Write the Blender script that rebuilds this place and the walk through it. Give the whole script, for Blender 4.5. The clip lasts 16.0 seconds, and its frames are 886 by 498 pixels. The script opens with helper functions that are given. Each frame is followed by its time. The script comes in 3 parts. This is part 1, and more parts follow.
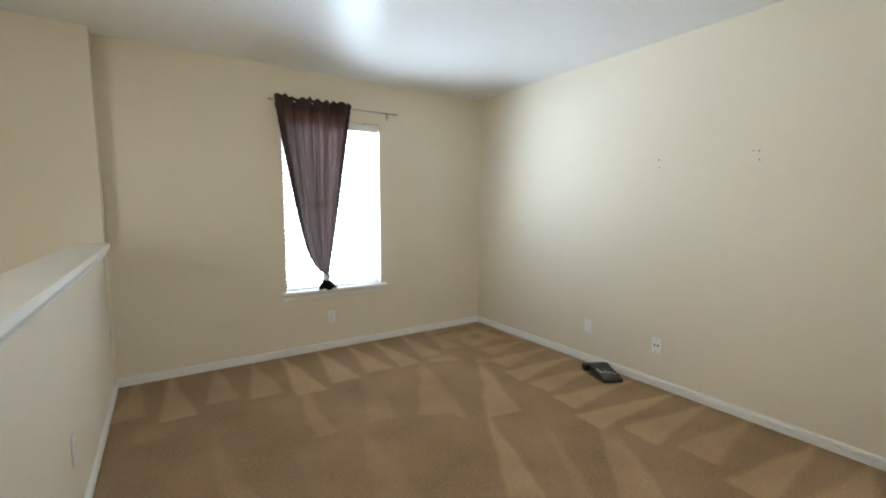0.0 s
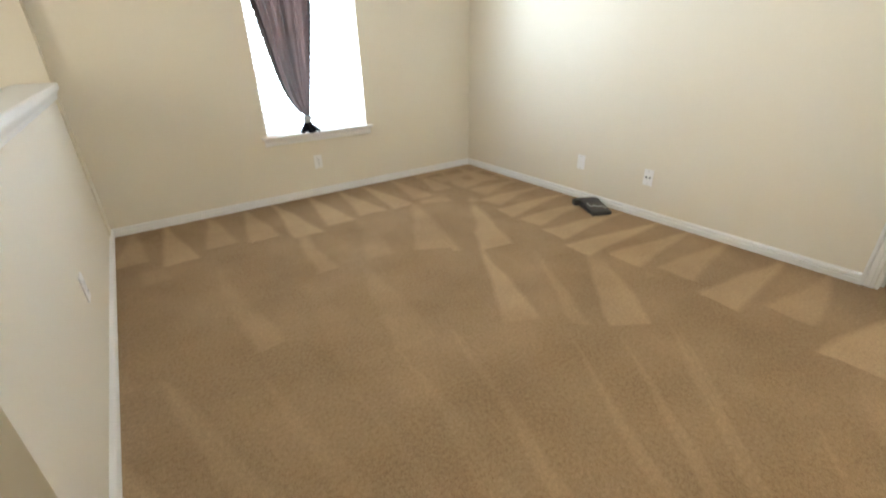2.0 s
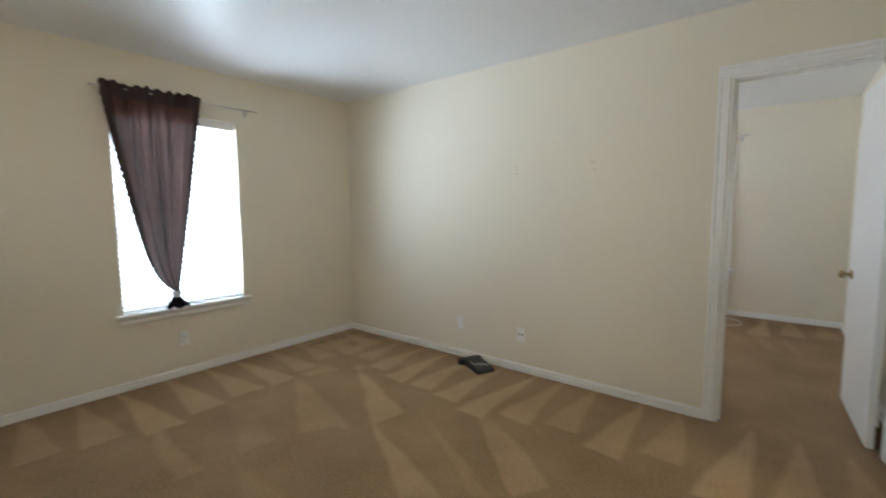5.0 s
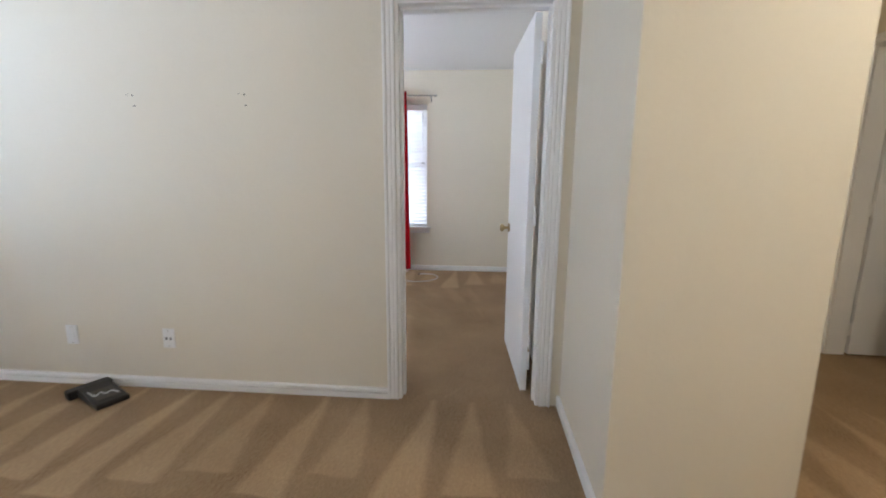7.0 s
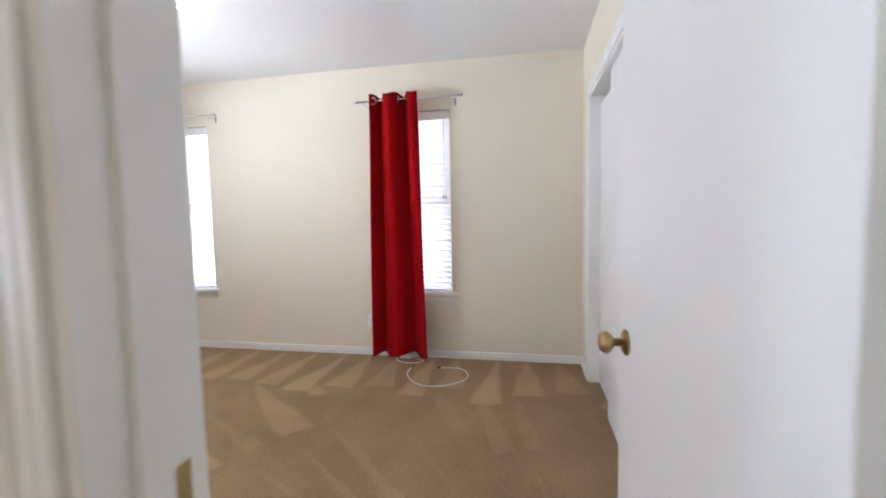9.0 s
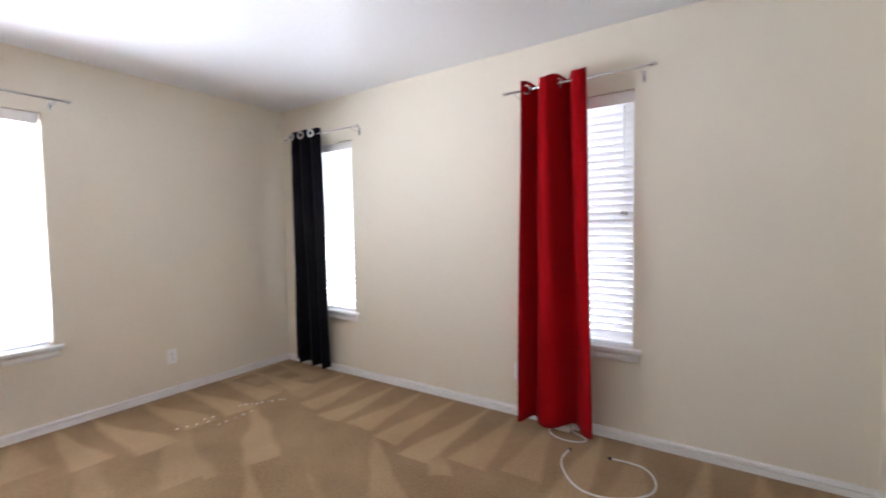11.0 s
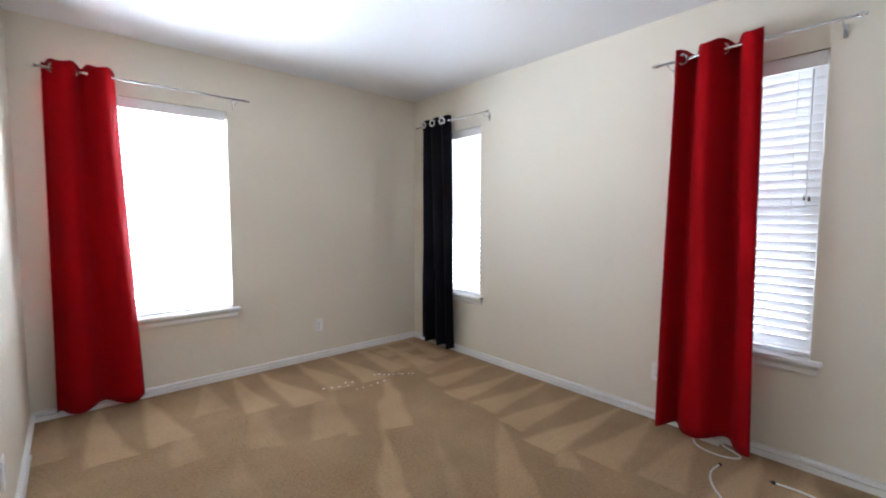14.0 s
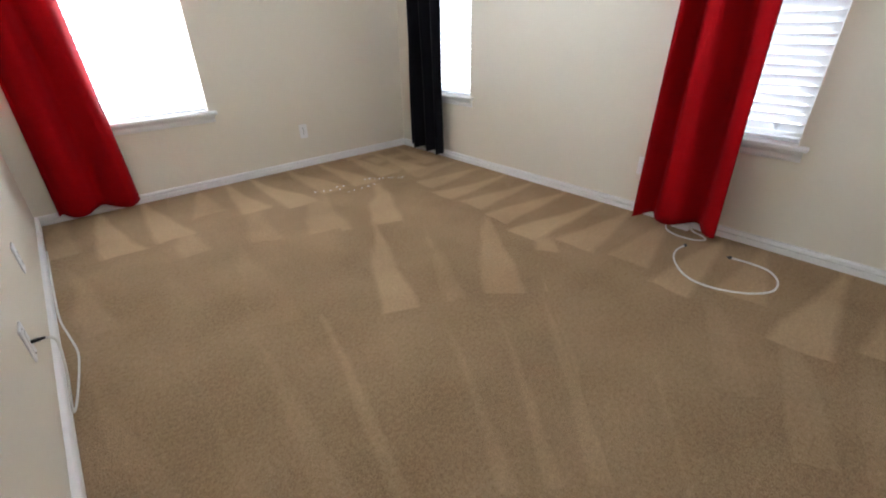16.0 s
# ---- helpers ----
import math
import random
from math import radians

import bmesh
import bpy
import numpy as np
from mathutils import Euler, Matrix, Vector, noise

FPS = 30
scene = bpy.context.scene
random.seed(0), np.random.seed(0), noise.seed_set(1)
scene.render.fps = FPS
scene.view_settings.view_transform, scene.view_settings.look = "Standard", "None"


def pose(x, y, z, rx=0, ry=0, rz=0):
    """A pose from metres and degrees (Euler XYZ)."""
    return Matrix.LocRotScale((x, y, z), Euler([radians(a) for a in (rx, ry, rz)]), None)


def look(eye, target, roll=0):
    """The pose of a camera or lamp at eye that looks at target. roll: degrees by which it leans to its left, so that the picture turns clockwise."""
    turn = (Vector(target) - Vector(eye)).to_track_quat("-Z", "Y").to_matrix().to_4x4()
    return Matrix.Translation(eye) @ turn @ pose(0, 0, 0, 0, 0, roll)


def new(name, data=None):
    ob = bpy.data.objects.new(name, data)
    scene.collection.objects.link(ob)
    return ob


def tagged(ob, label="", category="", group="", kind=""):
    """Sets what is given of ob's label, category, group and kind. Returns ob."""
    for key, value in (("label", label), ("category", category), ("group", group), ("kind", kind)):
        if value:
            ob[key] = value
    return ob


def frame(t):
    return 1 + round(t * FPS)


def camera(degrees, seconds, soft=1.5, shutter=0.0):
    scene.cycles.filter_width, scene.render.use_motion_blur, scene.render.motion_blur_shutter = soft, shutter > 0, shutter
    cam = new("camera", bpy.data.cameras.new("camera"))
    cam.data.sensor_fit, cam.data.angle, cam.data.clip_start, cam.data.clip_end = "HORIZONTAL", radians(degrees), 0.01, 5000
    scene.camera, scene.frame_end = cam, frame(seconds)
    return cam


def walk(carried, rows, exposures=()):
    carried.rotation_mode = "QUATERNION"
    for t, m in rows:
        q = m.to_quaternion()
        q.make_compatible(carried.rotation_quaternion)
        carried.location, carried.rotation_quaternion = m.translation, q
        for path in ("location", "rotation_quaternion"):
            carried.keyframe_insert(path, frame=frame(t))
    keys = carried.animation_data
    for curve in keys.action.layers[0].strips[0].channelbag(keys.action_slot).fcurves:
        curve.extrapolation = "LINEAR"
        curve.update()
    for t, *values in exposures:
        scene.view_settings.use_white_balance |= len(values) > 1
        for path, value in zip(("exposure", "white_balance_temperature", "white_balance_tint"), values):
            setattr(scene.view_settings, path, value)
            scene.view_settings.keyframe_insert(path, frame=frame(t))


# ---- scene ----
cam = camera(92.1, 16.0, soft=1.8, shutter=0.4)
PATH = [
    (0, (-2.945, -3.761, 1.306), (-1.854, -2.097, 1.105), 0.1),
    (0.5, (-2.93, -3.759, 1.277), (-1.839, -2.126, 0.895), -0.4),
    (1, (-2.928, -3.735, 1.24), (-1.881, -2.201, 0.497), -0.5),
    (1.5, (-2.929, -3.718, 1.202), (-1.942, -2.266, 0.243), -1.4),
    (2, (-2.95, -3.705, 1.207), (-1.921, -2.223, 0.344), -1.4),
    (2.5, (-2.96, -3.693, 1.269), (-1.837, -2.106, 0.798), -0.7),
    (3, (-2.976, -3.691, 1.328), (-1.801, -2.075, 1.239), -0.1),
    (3.2, (-3.0, -3.678, 1.359), (-1.803, -2.077, 1.413), 0.3),
    (5.3, (-3.0, -3.71, 1.3), (-1.316, -2.685, 1.000), -0.5),
    (5.5, (-2.994, -3.715, 1.287), (-1.201, -2.897, 0.948), -0.5),
    (6, (-2.887, -3.799, 1.24), (-0.98, -3.376, 0.813), 1.2),
    (6.5, (-2.57, -3.846, 1.264), (-0.616, -3.696, 0.866), 0.3),
    (7, (-2.179, -3.838, 1.253), (-0.217, -3.679, 0.896), 0.4),
    (7.5, (-1.71, -3.852, 1.235), (0.267, -3.80, 0.935), -1.0),
    (8, (-1.178, -3.872, 1.185), (0.808, -3.712, 1.008), -1.5),
    (8.2, (-0.975, -3.878, 1.173), (1.003, -3.632, 1.007), -1.1),
    (10.3, (0.416, -3.706, 1.275), (2.324, -3.112, 1.189), -1.6),
    (10.5, (0.481, -3.708, 1.287), (2.34, -2.977, 1.194), -1.5),
    (11, (0.523, -3.649, 1.279), (2.185, -2.541, 1.184), -0.9),
    (11.5, (0.511, -3.609, 1.267), (1.989, -2.266, 1.157), -0.6),
    (12, (0.479, -3.584, 1.253), (1.783, -2.074, 1.113), -0.5),
    (12.5, (0.462, -3.556, 1.255), (1.598, -1.919, 1.087), -0.2),
    (13, (0.452, -3.543, 1.254), (1.504, -1.852, 1.07), 0.1),
    (13.5, (0.452, -3.544, 1.262), (1.616, -1.921, 1.139), 0.1),
    (14, (0.461, -3.555, 1.255), (1.776, -2.055, 1.111), 0.1),
    (14.5, (0.473, -3.573, 1.24), (1.857, -2.145, 1.022), 0.1),
    (15, (0.491, -3.58, 1.187), (1.815, -2.163, 0.698), 0.0),
    (15.5, (0.505, -3.588, 1.144), (1.749, -2.219, 0.382), -0.3),
    (16, (0.504, -3.583, 1.118), (1.679, -2.264, 0.18), -0.9),
]
EXPOSURES = [(0.0, 0.02, 6350, 6), (0.5, 0.07, 6400, 6), (1.5, 0.25, 6450, 8), (2.0, 0.65, 6450, 8), (2.5, 0.76, 6350, 7), (3.0, 0.65, 6250, 6),
             (5.5, -0.38, 6300, 9), (6.5, -0.1, 5950, 12), (7.5, 0.2, 5950, 14), (8.0, 0.32, 6050, 14), (10.5, 0.08, 6300, 18), (12.0, 0.04, 6100, 15), (13.0, -0.04, 5950, 12),
             (14.5, -0.06, 6050, 14), (15.5, -0.02, 6300, 14), (16.0, 0.16, 6150, 12)]
walk(cam, [(t, look(eye, target, roll)) for t, eye, target, roll in PATH], EXPOSURES)

# ---- world and lights ----
world = bpy.data.worlds.new("sky")
scene.world = world
world.use_nodes = True
wn = world.node_tree.nodes
sky = wn.new("ShaderNodeTexSky")
sky.sky_type = "NISHITA"
sky.sun_disc = False
sky.sun_elevation, sky.sun_rotation = radians(50), radians(120)
wn["Background"].inputs[1].default_value = 0.12
world.node_tree.links.new(sky.outputs[0], wn["Background"].inputs[0])


def window_light(x, y, z, rz, width, height, watts, color=(0.83, 0.91, 1.0)):
    """Sky light in the opening of a window, behind its blind."""
    lamp = bpy.data.lights.new("window_light", "AREA")
    lamp.shape, lamp.size, lamp.size_y, lamp.energy = "RECTANGLE", width, height, watts
    lamp.color = color
    ob = new("window_light", lamp)
    ob.matrix_world = pose(x, y, z, 90, 0, rz)
    return ob


window_light(-1.645, 0.30, 1.31, 180, 1.1, 1.7, 225, (0.70, 0.84, 1.0))
window_light(0.955, 0.30, 1.31, 180, 1.1, 1.7, 290)
window_light(3.48, -0.63, 1.75, 90, 2.2, 2.6, 230)
window_light(3.48, -2.90, 1.75, 90, 2.2, 2.6, 165)
# added unseen lamp without a blind; its window is made up to brighten this side
window_light(-4.85, -2.8, 1.1, -90, 1.6, 1.6, 32, (1.0, 0.93, 0.80))


# ---- materials ----
def material(name, color, rough=0.6, metal=0.0, var=0.06, scale=3.0, grain=120.0, bump=0.15, depth=0.002,
             translucent=0.0, sheen=0.0, second=None):
    m = bpy.data.materials.new(name)
    m.use_nodes = True
    n, l = m.node_tree.nodes, m.node_tree.links
    b = n["Principled BSDF"]
    b.inputs["Roughness"].default_value, b.inputs["Metallic"].default_value = rough, metal
    if sheen:
        b.inputs["Sheen Weight"].default_value = sheen
    co = n.new("ShaderNodeTexCoord")
    big, fine = n.new("ShaderNodeTexNoise"), n.new("ShaderNodeTexNoise")
    big.inputs["Scale"].default_value, fine.inputs["Scale"].default_value = scale, grain
    big.inputs["Detail"].default_value = 5
    fine.inputs["Detail"].default_value = 3
    l.new(co.outputs["Object"], big.inputs["Vector"])
    l.new(co.outputs["Object"], fine.inputs["Vector"])
    mix = n.new("ShaderNodeMix")
    mix.data_type = "RGBA"
    dark = [c * (1 - var) for c in color] if second is None else second
    light = [min(1, c * (1 + var)) for c in color]
    mix.inputs["A"].default_value, mix.inputs["B"].default_value = (*dark, 1), (*light, 1)
    add = n.new("ShaderNodeMath")
    add.operation = "MULTIPLY_ADD"
    l.new(fine.outputs["Fac"], add.inputs[0])
    add.inputs[1].default_value = 0.45
    half = n.new("ShaderNodeMath")
    half.operation = "MULTIPLY"
    half.inputs[1].default_value = 0.55
    l.new(big.outputs["Fac"], half.inputs[0])
    l.new(half.outputs[0], add.inputs[2])
    l.new(add.outputs[0], mix.inputs["Factor"])
    l.new(mix.outputs["Result"], b.inputs["Base Color"])
    if bump:
        bp = n.new("ShaderNodeBump")
        bp.inputs["Strength"].default_value, bp.inputs["Distance"].default_value = bump, depth
        l.new(fine.outputs["Fac"], bp.inputs["Height"])
        l.new(bp.outputs["Normal"], b.inputs["Normal"])
    if translucent:
        tr, ms = n.new("ShaderNodeBsdfTranslucent"), n.new("ShaderNodeMixShader")
        l.new(mix.outputs["Result"], tr.inputs["Color"])
        ms.inputs[0].default_value = translucent
        l.new(b.outputs[0], ms.inputs[1])
        l.new(tr.outputs[0], ms.inputs[2])
        l.new(ms.outputs[0], n["Material Output"].inputs["Surface"])
    return m


def wall_paint(name, color):
    """Rolled paint over knock-down plaster: soft orange-peel relief at two sizes."""
    m = material(name, color, rough=0.68, var=0.035, scale=1.3, grain=55, bump=0.22, depth=0.003)
    n, l = m.node_tree.nodes, m.node_tree.links
    b = n["Principled BSDF"]
    b.inputs["Specular IOR Level"].default_value = 0.28
    co = n.new("ShaderNodeTexCoord")
    t = n.new("ShaderNodeTexNoise")
    t.inputs["Scale"].default_value, t.inputs["Detail"].default_value = 22, 6
    l.new(co.outputs["Object"], t.inputs["Vector"])
    ramp = n.new("ShaderNodeValToRGB")
    ramp.color_ramp.elements[0].position, ramp.color_ramp.elements[1].position = 0.45, 0.6
    l.new(t.outputs["Fac"], ramp.inputs[0])
    bp = n.new("ShaderNodeBump")
    bp.inputs["Strength"].default_value, bp.inputs["Distance"].default_value = 0.10, 0.003
    l.new(ramp.outputs[0], bp.inputs["Height"])
    l.new(n["Bump"].outputs["Normal"], bp.inputs["Normal"])
    l.new(bp.outputs["Normal"], b.inputs["Normal"])
    return m


def carpet_material(name, cx, cy, ring, spokes, ex):
    """Cut-pile carpet with the pale and dark wedges that a vacuum cleaner leaves, fanned round (cx, cy)."""
    m = bpy.data.materials.new(name)
    m.use_nodes = True
    n, l = m.node_tree.nodes, m.node_tree.links
    b = n["Principled BSDF"]
    b.inputs["Roughness"].default_value = 0.95
    b.inputs["Specular IOR Level"].default_value = 0.1
    b.inputs["Sheen Weight"].default_value = 0.04
    b.inputs["Sheen Roughness"].default_value = 0.6
    co = n.new("ShaderNodeTexCoord")

    def noise_tex(scale, detail=3.0):
        t = n.new("ShaderNodeTexNoise")
        t.inputs["Scale"].default_value, t.inputs["Detail"].default_value = scale, detail
        l.new(co.outputs["Object"], t.inputs["Vector"])
        return t.outputs["Fac"]

    def calc(op, a, bb=0.0, c=None):
        k = n.new("ShaderNodeMath")
        k.operation = op
        for i, v in enumerate((a, bb, c)):
            if v is None:
                continue
            if isinstance(v, (int, float)):
                k.inputs[i].default_value = v
            else:
                l.new(v, k.inputs[i])
        return k.outputs[0]

    sep = n.new("ShaderNodeSeparateXYZ")
    l.new(co.outputs["Object"], sep.inputs[0])
    wob = noise_tex(0.9, 2)
    wob2 = noise_tex(2.3, 2)
    x = calc("ADD", sep.outputs[0], -cx)
    y = calc("ADD", sep.outputs[1], -cy)
    r = calc("SQRT", calc("ADD", calc("MULTIPLY", x, x), calc("MULTIPLY", y, y)))
    r = calc("MULTIPLY_ADD", wob, 0.55, r)
    ang = calc("ARCTAN2", y, x)
    sector = n.new("ShaderNodeTexWhiteNoise")
    sector.noise_dimensions = "1D"
    l.new(calc("FLOOR", calc("MULTIPLY", ang, spokes * 0.31)), sector.inputs["W"])
    r = calc("MULTIPLY_ADD", sector.outputs["Value"], 0.55, r)
    row = calc("DIVIDE", r, ring)
    num = calc("FLOOR", row)
    v = calc("FRACT", row)
    a = calc("MULTIPLY_ADD", ang, spokes, calc("MULTIPLY", num, 0.37))
    a = calc("MULTIPLY_ADD", wob2, 0.30, a)
    cell = n.new("ShaderNodeCombineXYZ")
    l.new(calc("FLOOR", a), cell.inputs[0])
    l.new(num, cell.inputs[1])
    chance = n.new("ShaderNodeTexWhiteNoise")
    chance.noise_dimensions = "3D"
    l.new(cell.outputs[0], chance.inputs["Vector"])
    tint = n.new("ShaderNodeSeparateColor")
    l.new(chance.outputs["Color"], tint.inputs[0])
    # each stroke has a width, a length, a lean and a strength of its own
    lean = calc("MULTIPLY", calc("ADD", tint.outputs[0], -0.5), calc("MULTIPLY", v, 0.7))
    w = calc("ABSOLUTE", calc("ADD", calc("MULTIPLY_ADD", calc("FRACT", a), 2.0, -1.0), lean))
    wide = calc("MULTIPLY_ADD", tint.outputs[1], 0.55, 0.38)
    tip = calc("MULTIPLY_ADD", tint.outputs[2], -0.35, -0.85)
    edge = calc("SUBTRACT", calc("MULTIPLY", wide, calc("MULTIPLY_ADD", v, tip, 1.0)), w)
    ragged = calc("MULTIPLY_ADD", noise_tex(30, 3), 0.12, -0.06)
    edge = calc("ADD", edge, ragged)
    wedge = calc("MINIMUM", calc("MAXIMUM", calc("MULTIPLY_ADD", edge, 5.0, 0.4), 0.0), 1.0)
    wedge = calc("MULTIPLY", wedge, calc("MAXIMUM", calc("MULTIPLY_ADD", chance.outputs["Value"], 1.35, -0.35), -0.25))
    # wedges fade in trodden patches and where the cleaner stood
    keep = calc("MINIMUM", calc("MAXIMUM", calc("MULTIPLY_ADD", noise_tex(0.9, 3), 5.0, -1.5), 0.5), 1.0)
    near = calc("MINIMUM", calc("MAXIMUM", calc("MULTIPLY_ADD", r, 0.75, -1.2), 0.62), 1.0)
    near = calc("MULTIPLY", near, calc("MINIMUM", calc("MAXIMUM", calc("MULTIPLY_ADD", r, 1.3, -1.5), 0.1), 1.0))
    wedge = calc("MULTIPLY", calc("MULTIPLY", wedge, keep), near)

    def wall_row(along, away, depth, period, shift):
        """Short strokes pushed up to a wall: pale wedges that narrow towards it."""
        d = calc("MULTIPLY_ADD", wob2, 0.16, away)
        k = calc("MULTIPLY_ADD", wob, 0.7, calc("MULTIPLY_ADD", along, 1.0 / period, shift))
        rnd = n.new("ShaderNodeTexWhiteNoise")
        rnd.noise_dimensions = "1D"
        l.new(calc("FLOOR", k), rnd.inputs["W"])
        lng = calc("MULTIPLY_ADD", rnd.outputs["Value"], 0.30, depth)
        vv = calc("DIVIDE", d, lng)
        inside = calc("LESS_THAN", vv, 1.0)
        sway = calc("MULTIPLY", calc("ADD", rnd.outputs["Value"], -0.5), calc("SUBTRACT", 1.0, vv))
        ww = calc("ABSOLUTE", calc("ADD", calc("MULTIPLY_ADD", calc("FRACT", k), 2.0, -1.0), sway))
        ee = calc("ADD", calc("SUBTRACT", calc("MULTIPLY", vv, 0.82), ww), ragged)
        soft = calc("MINIMUM", calc("MAXIMUM", calc("MULTIPLY_ADD", ee, 4.0, 0.4), 0.0), 1.0)
        return calc("MULTIPLY", calc("MULTIPLY", soft, inside), calc("MULTIPLY_ADD", rnd.outputs["Value"], 0.5, 0.45))

    north = calc("MULTIPLY", sep.outputs[1], -1.0)
    east = calc("SUBTRACT", ex, sep.outputs[0])
    # the long strokes stop where the short ones along the walls begin
    clear = calc("MULTIPLY_ADD", calc("MINIMUM", calc("MULTIPLY_ADD", wob2, 0.5, north), calc("MULTIPLY_ADD", wob, 0.5, east)), 9.0, -8.6)
    wedge = calc("MULTIPLY", wedge, calc("MINIMUM", calc("MAXIMUM", clear, 0.0), 1.0))
    rows = calc("MAXIMUM", wall_row(sep.outputs[0], north, 0.66, 0.27, 0.0), wall_row(sep.outputs[1], east, 0.66, 0.27, 0.3))
    wedge = calc("MAXIMUM", wedge, rows)
    blot = noise_tex(2.6, 5)
    pile = noise_tex(210, 3)
    mid = noise_tex(70, 5)
    fac = calc("MULTIPLY_ADD", wedge, 0.39, calc("MULTIPLY_ADD", blot, 0.55, -0.04))
    fac = calc("ADD", fac, calc("MULTIPLY_ADD", pile, 0.9, -0.38))
    fac = calc("ADD", fac, calc("MULTIPLY_ADD", mid, 0.60, -0.29))
    mix = n.new("ShaderNodeMix")
    mix.data_type = "RGBA"
    mix.inputs["A"].default_value, mix.inputs["B"].default_value = (0.235, 0.147, 0.074, 1), (0.665, 0.468, 0.275, 1)
    l.new(fac, mix.inputs["Factor"])
    l.new(mix.outputs["Result"], b.inputs["Base Color"])
    bp = n.new("ShaderNodeBump")
    bp.inputs["Strength"].default_value, bp.inputs["Distance"].default_value = 1.0, 0.009
    l.new(calc("ADD", calc("MULTIPLY", mid, 0.7), pile), bp.inputs["Height"])
    l.new(bp.outputs["Normal"], b.inputs["Normal"])
    return m


PAINT = wall_paint("cream_wall_paint", (0.785, 0.724, 0.605))
CEIL = wall_paint("ceiling_paint", (0.80, 0.80, 0.80))
CEIL.node_tree.nodes["Principled BSDF"].inputs["Roughness"].default_value = 0.36
CEIL.node_tree.nodes["Principled BSDF"].inputs["Specular IOR Level"].default_value = 0.32
TRIM = material("white_trim_paint", (0.87, 0.86, 0.845), rough=0.32, var=0.03, scale=6, grain=60, bump=0.05)
DOORW = material("white_door_paint", (0.83, 0.83, 0.83), rough=0.38, var=0.02, scale=3, grain=90, bump=0.08)
PLASTIC = material("white_plastic", (0.88, 0.87, 0.85), rough=0.3, var=0.02, bump=0.0)
SLAT = material("blind_slat", (0.86, 0.86, 0.86), rough=0.4, var=0.02, bump=0.0, translucent=0.36)
CORDW = material("white_cord", (0.78, 0.76, 0.72), rough=0.55, var=0.05, bump=0.0)
CHROME = material("brushed_nickel", (0.72, 0.72, 0.73), rough=0.25, metal=1.0, var=0.05, bump=0.0)
BRASS = material("aged_brass", (0.40, 0.29, 0.14), rough=0.28, metal=1.0, var=0.12, bump=0.0)
RED = material("red_curtain_cloth", (0.285, 0.0018, 0.0045), rough=0.75, var=0.08, scale=4, grain=380, bump=0.25, depth=0.001, translucent=0.012)
BLACK = material("black_curtain_cloth", (0.007, 0.007, 0.011), rough=0.55, var=0.15, scale=4, grain=380, bump=0.25, depth=0.001)
BROWN = material("brown_voile", (0.082, 0.043, 0.036), rough=0.8, var=0.12, scale=5, grain=420, bump=0.2, depth=0.001, translucent=0.06)
BROWN_HEM = material("brown_voile_hem", (0.035, 0.019, 0.018), rough=0.85, var=0.12, scale=5, grain=420, bump=0.2, depth=0.001)
DARK = material("black_plastic", (0.014, 0.014, 0.015), rough=0.4, var=0.2, grain=200, bump=0.1)
WOODB = material("dark_wood", (0.10, 0.06, 0.035), rough=0.5, bump=0.0)
for cloth in (RED, BLACK, BROWN):
    cloth.node_tree.nodes["Principled BSDF"].inputs["Specular IOR Level"].default_value = 0.05
GREY = material("grey_print", (0.60, 0.61, 0.62), rough=0.5, bump=0.0)
HOLE = material("dark_hole", (0.10, 0.092, 0.08), rough=0.8, bump=0.0)
# sunlight through the blinds, put into the colour of small solid flecks
SUN_FLECK = material("pale_sun_fleck", (0.86, 0.84, 0.80), rough=0.8, bump=0.0)
LOFT_CARPET = carpet_material("tan_carpet_loft", -2.5, -4.4, 0.92, 8.0, 0.0)
BED_CARPET = carpet_material("tan_carpet_bedroom", 0.6, -4.1, 0.92, 8.0, 3.18)


def voile_gaps(m, amount):
    """Open weave: part of the light passes straight through."""
    n, l = m.node_tree.nodes, m.node_tree.links
    out = n["Material Output"]
    src = out.inputs["Surface"].links[0].from_socket
    tr, ms = n.new("ShaderNodeBsdfTransparent"), n.new("ShaderNodeMixShader")
    ms.inputs[0].default_value = amount
    l.new(src, ms.inputs[1])
    l.new(tr.outputs[0], ms.inputs[2])
    l.new(ms.outputs[0], out.inputs["Surface"])


voile_gaps(BROWN, 0.004)


def gathered_density(m, low, high):
    """Gathers lie close in some strips and thin in others, so the cloth passes uneven light."""
    n, l = m.node_tree.nodes, m.node_tree.links
    mixer = n["Translucent BSDF"].outputs[0].links[0].to_node
    co, mp, t, rg = n.new("ShaderNodeTexCoord"), n.new("ShaderNodeMapping"), n.new("ShaderNodeTexNoise"), n.new("ShaderNodeMapRange")
    mp.inputs["Scale"].default_value = (34, 1, 1.1)
    mp.inputs["Rotation"].default_value = (0, 0.05, 0)
    t.inputs["Scale"].default_value, t.inputs["Detail"].default_value = 1.0, 3.0
    l.new(co.outputs["Object"], mp.inputs["Vector"])
    l.new(mp.outputs[0], t.inputs["Vector"])
    l.new(t.outputs["Fac"], rg.inputs["Value"])
    rg.inputs["From Min"].default_value, rg.inputs["From Max"].default_value = 0.35, 0.68
    rg.inputs["To Min"].default_value, rg.inputs["To Max"].default_value = low, high
    l.new(rg.outputs[0], mixer.inputs[0])


gathered_density(BROWN, 0.0, 0.19)

GLASS = bpy.data.materials.new("window_glass")
GLASS.use_nodes = True
GLASS.node_tree.nodes["Principled BSDF"].inputs["Transmission Weight"].default_value = 1.0
GLASS.node_tree.nodes["Principled BSDF"].inputs["Roughness"].default_value = 0.0
GLASS.node_tree.nodes["Principled BSDF"].inputs["IOR"].default_value = 1.45



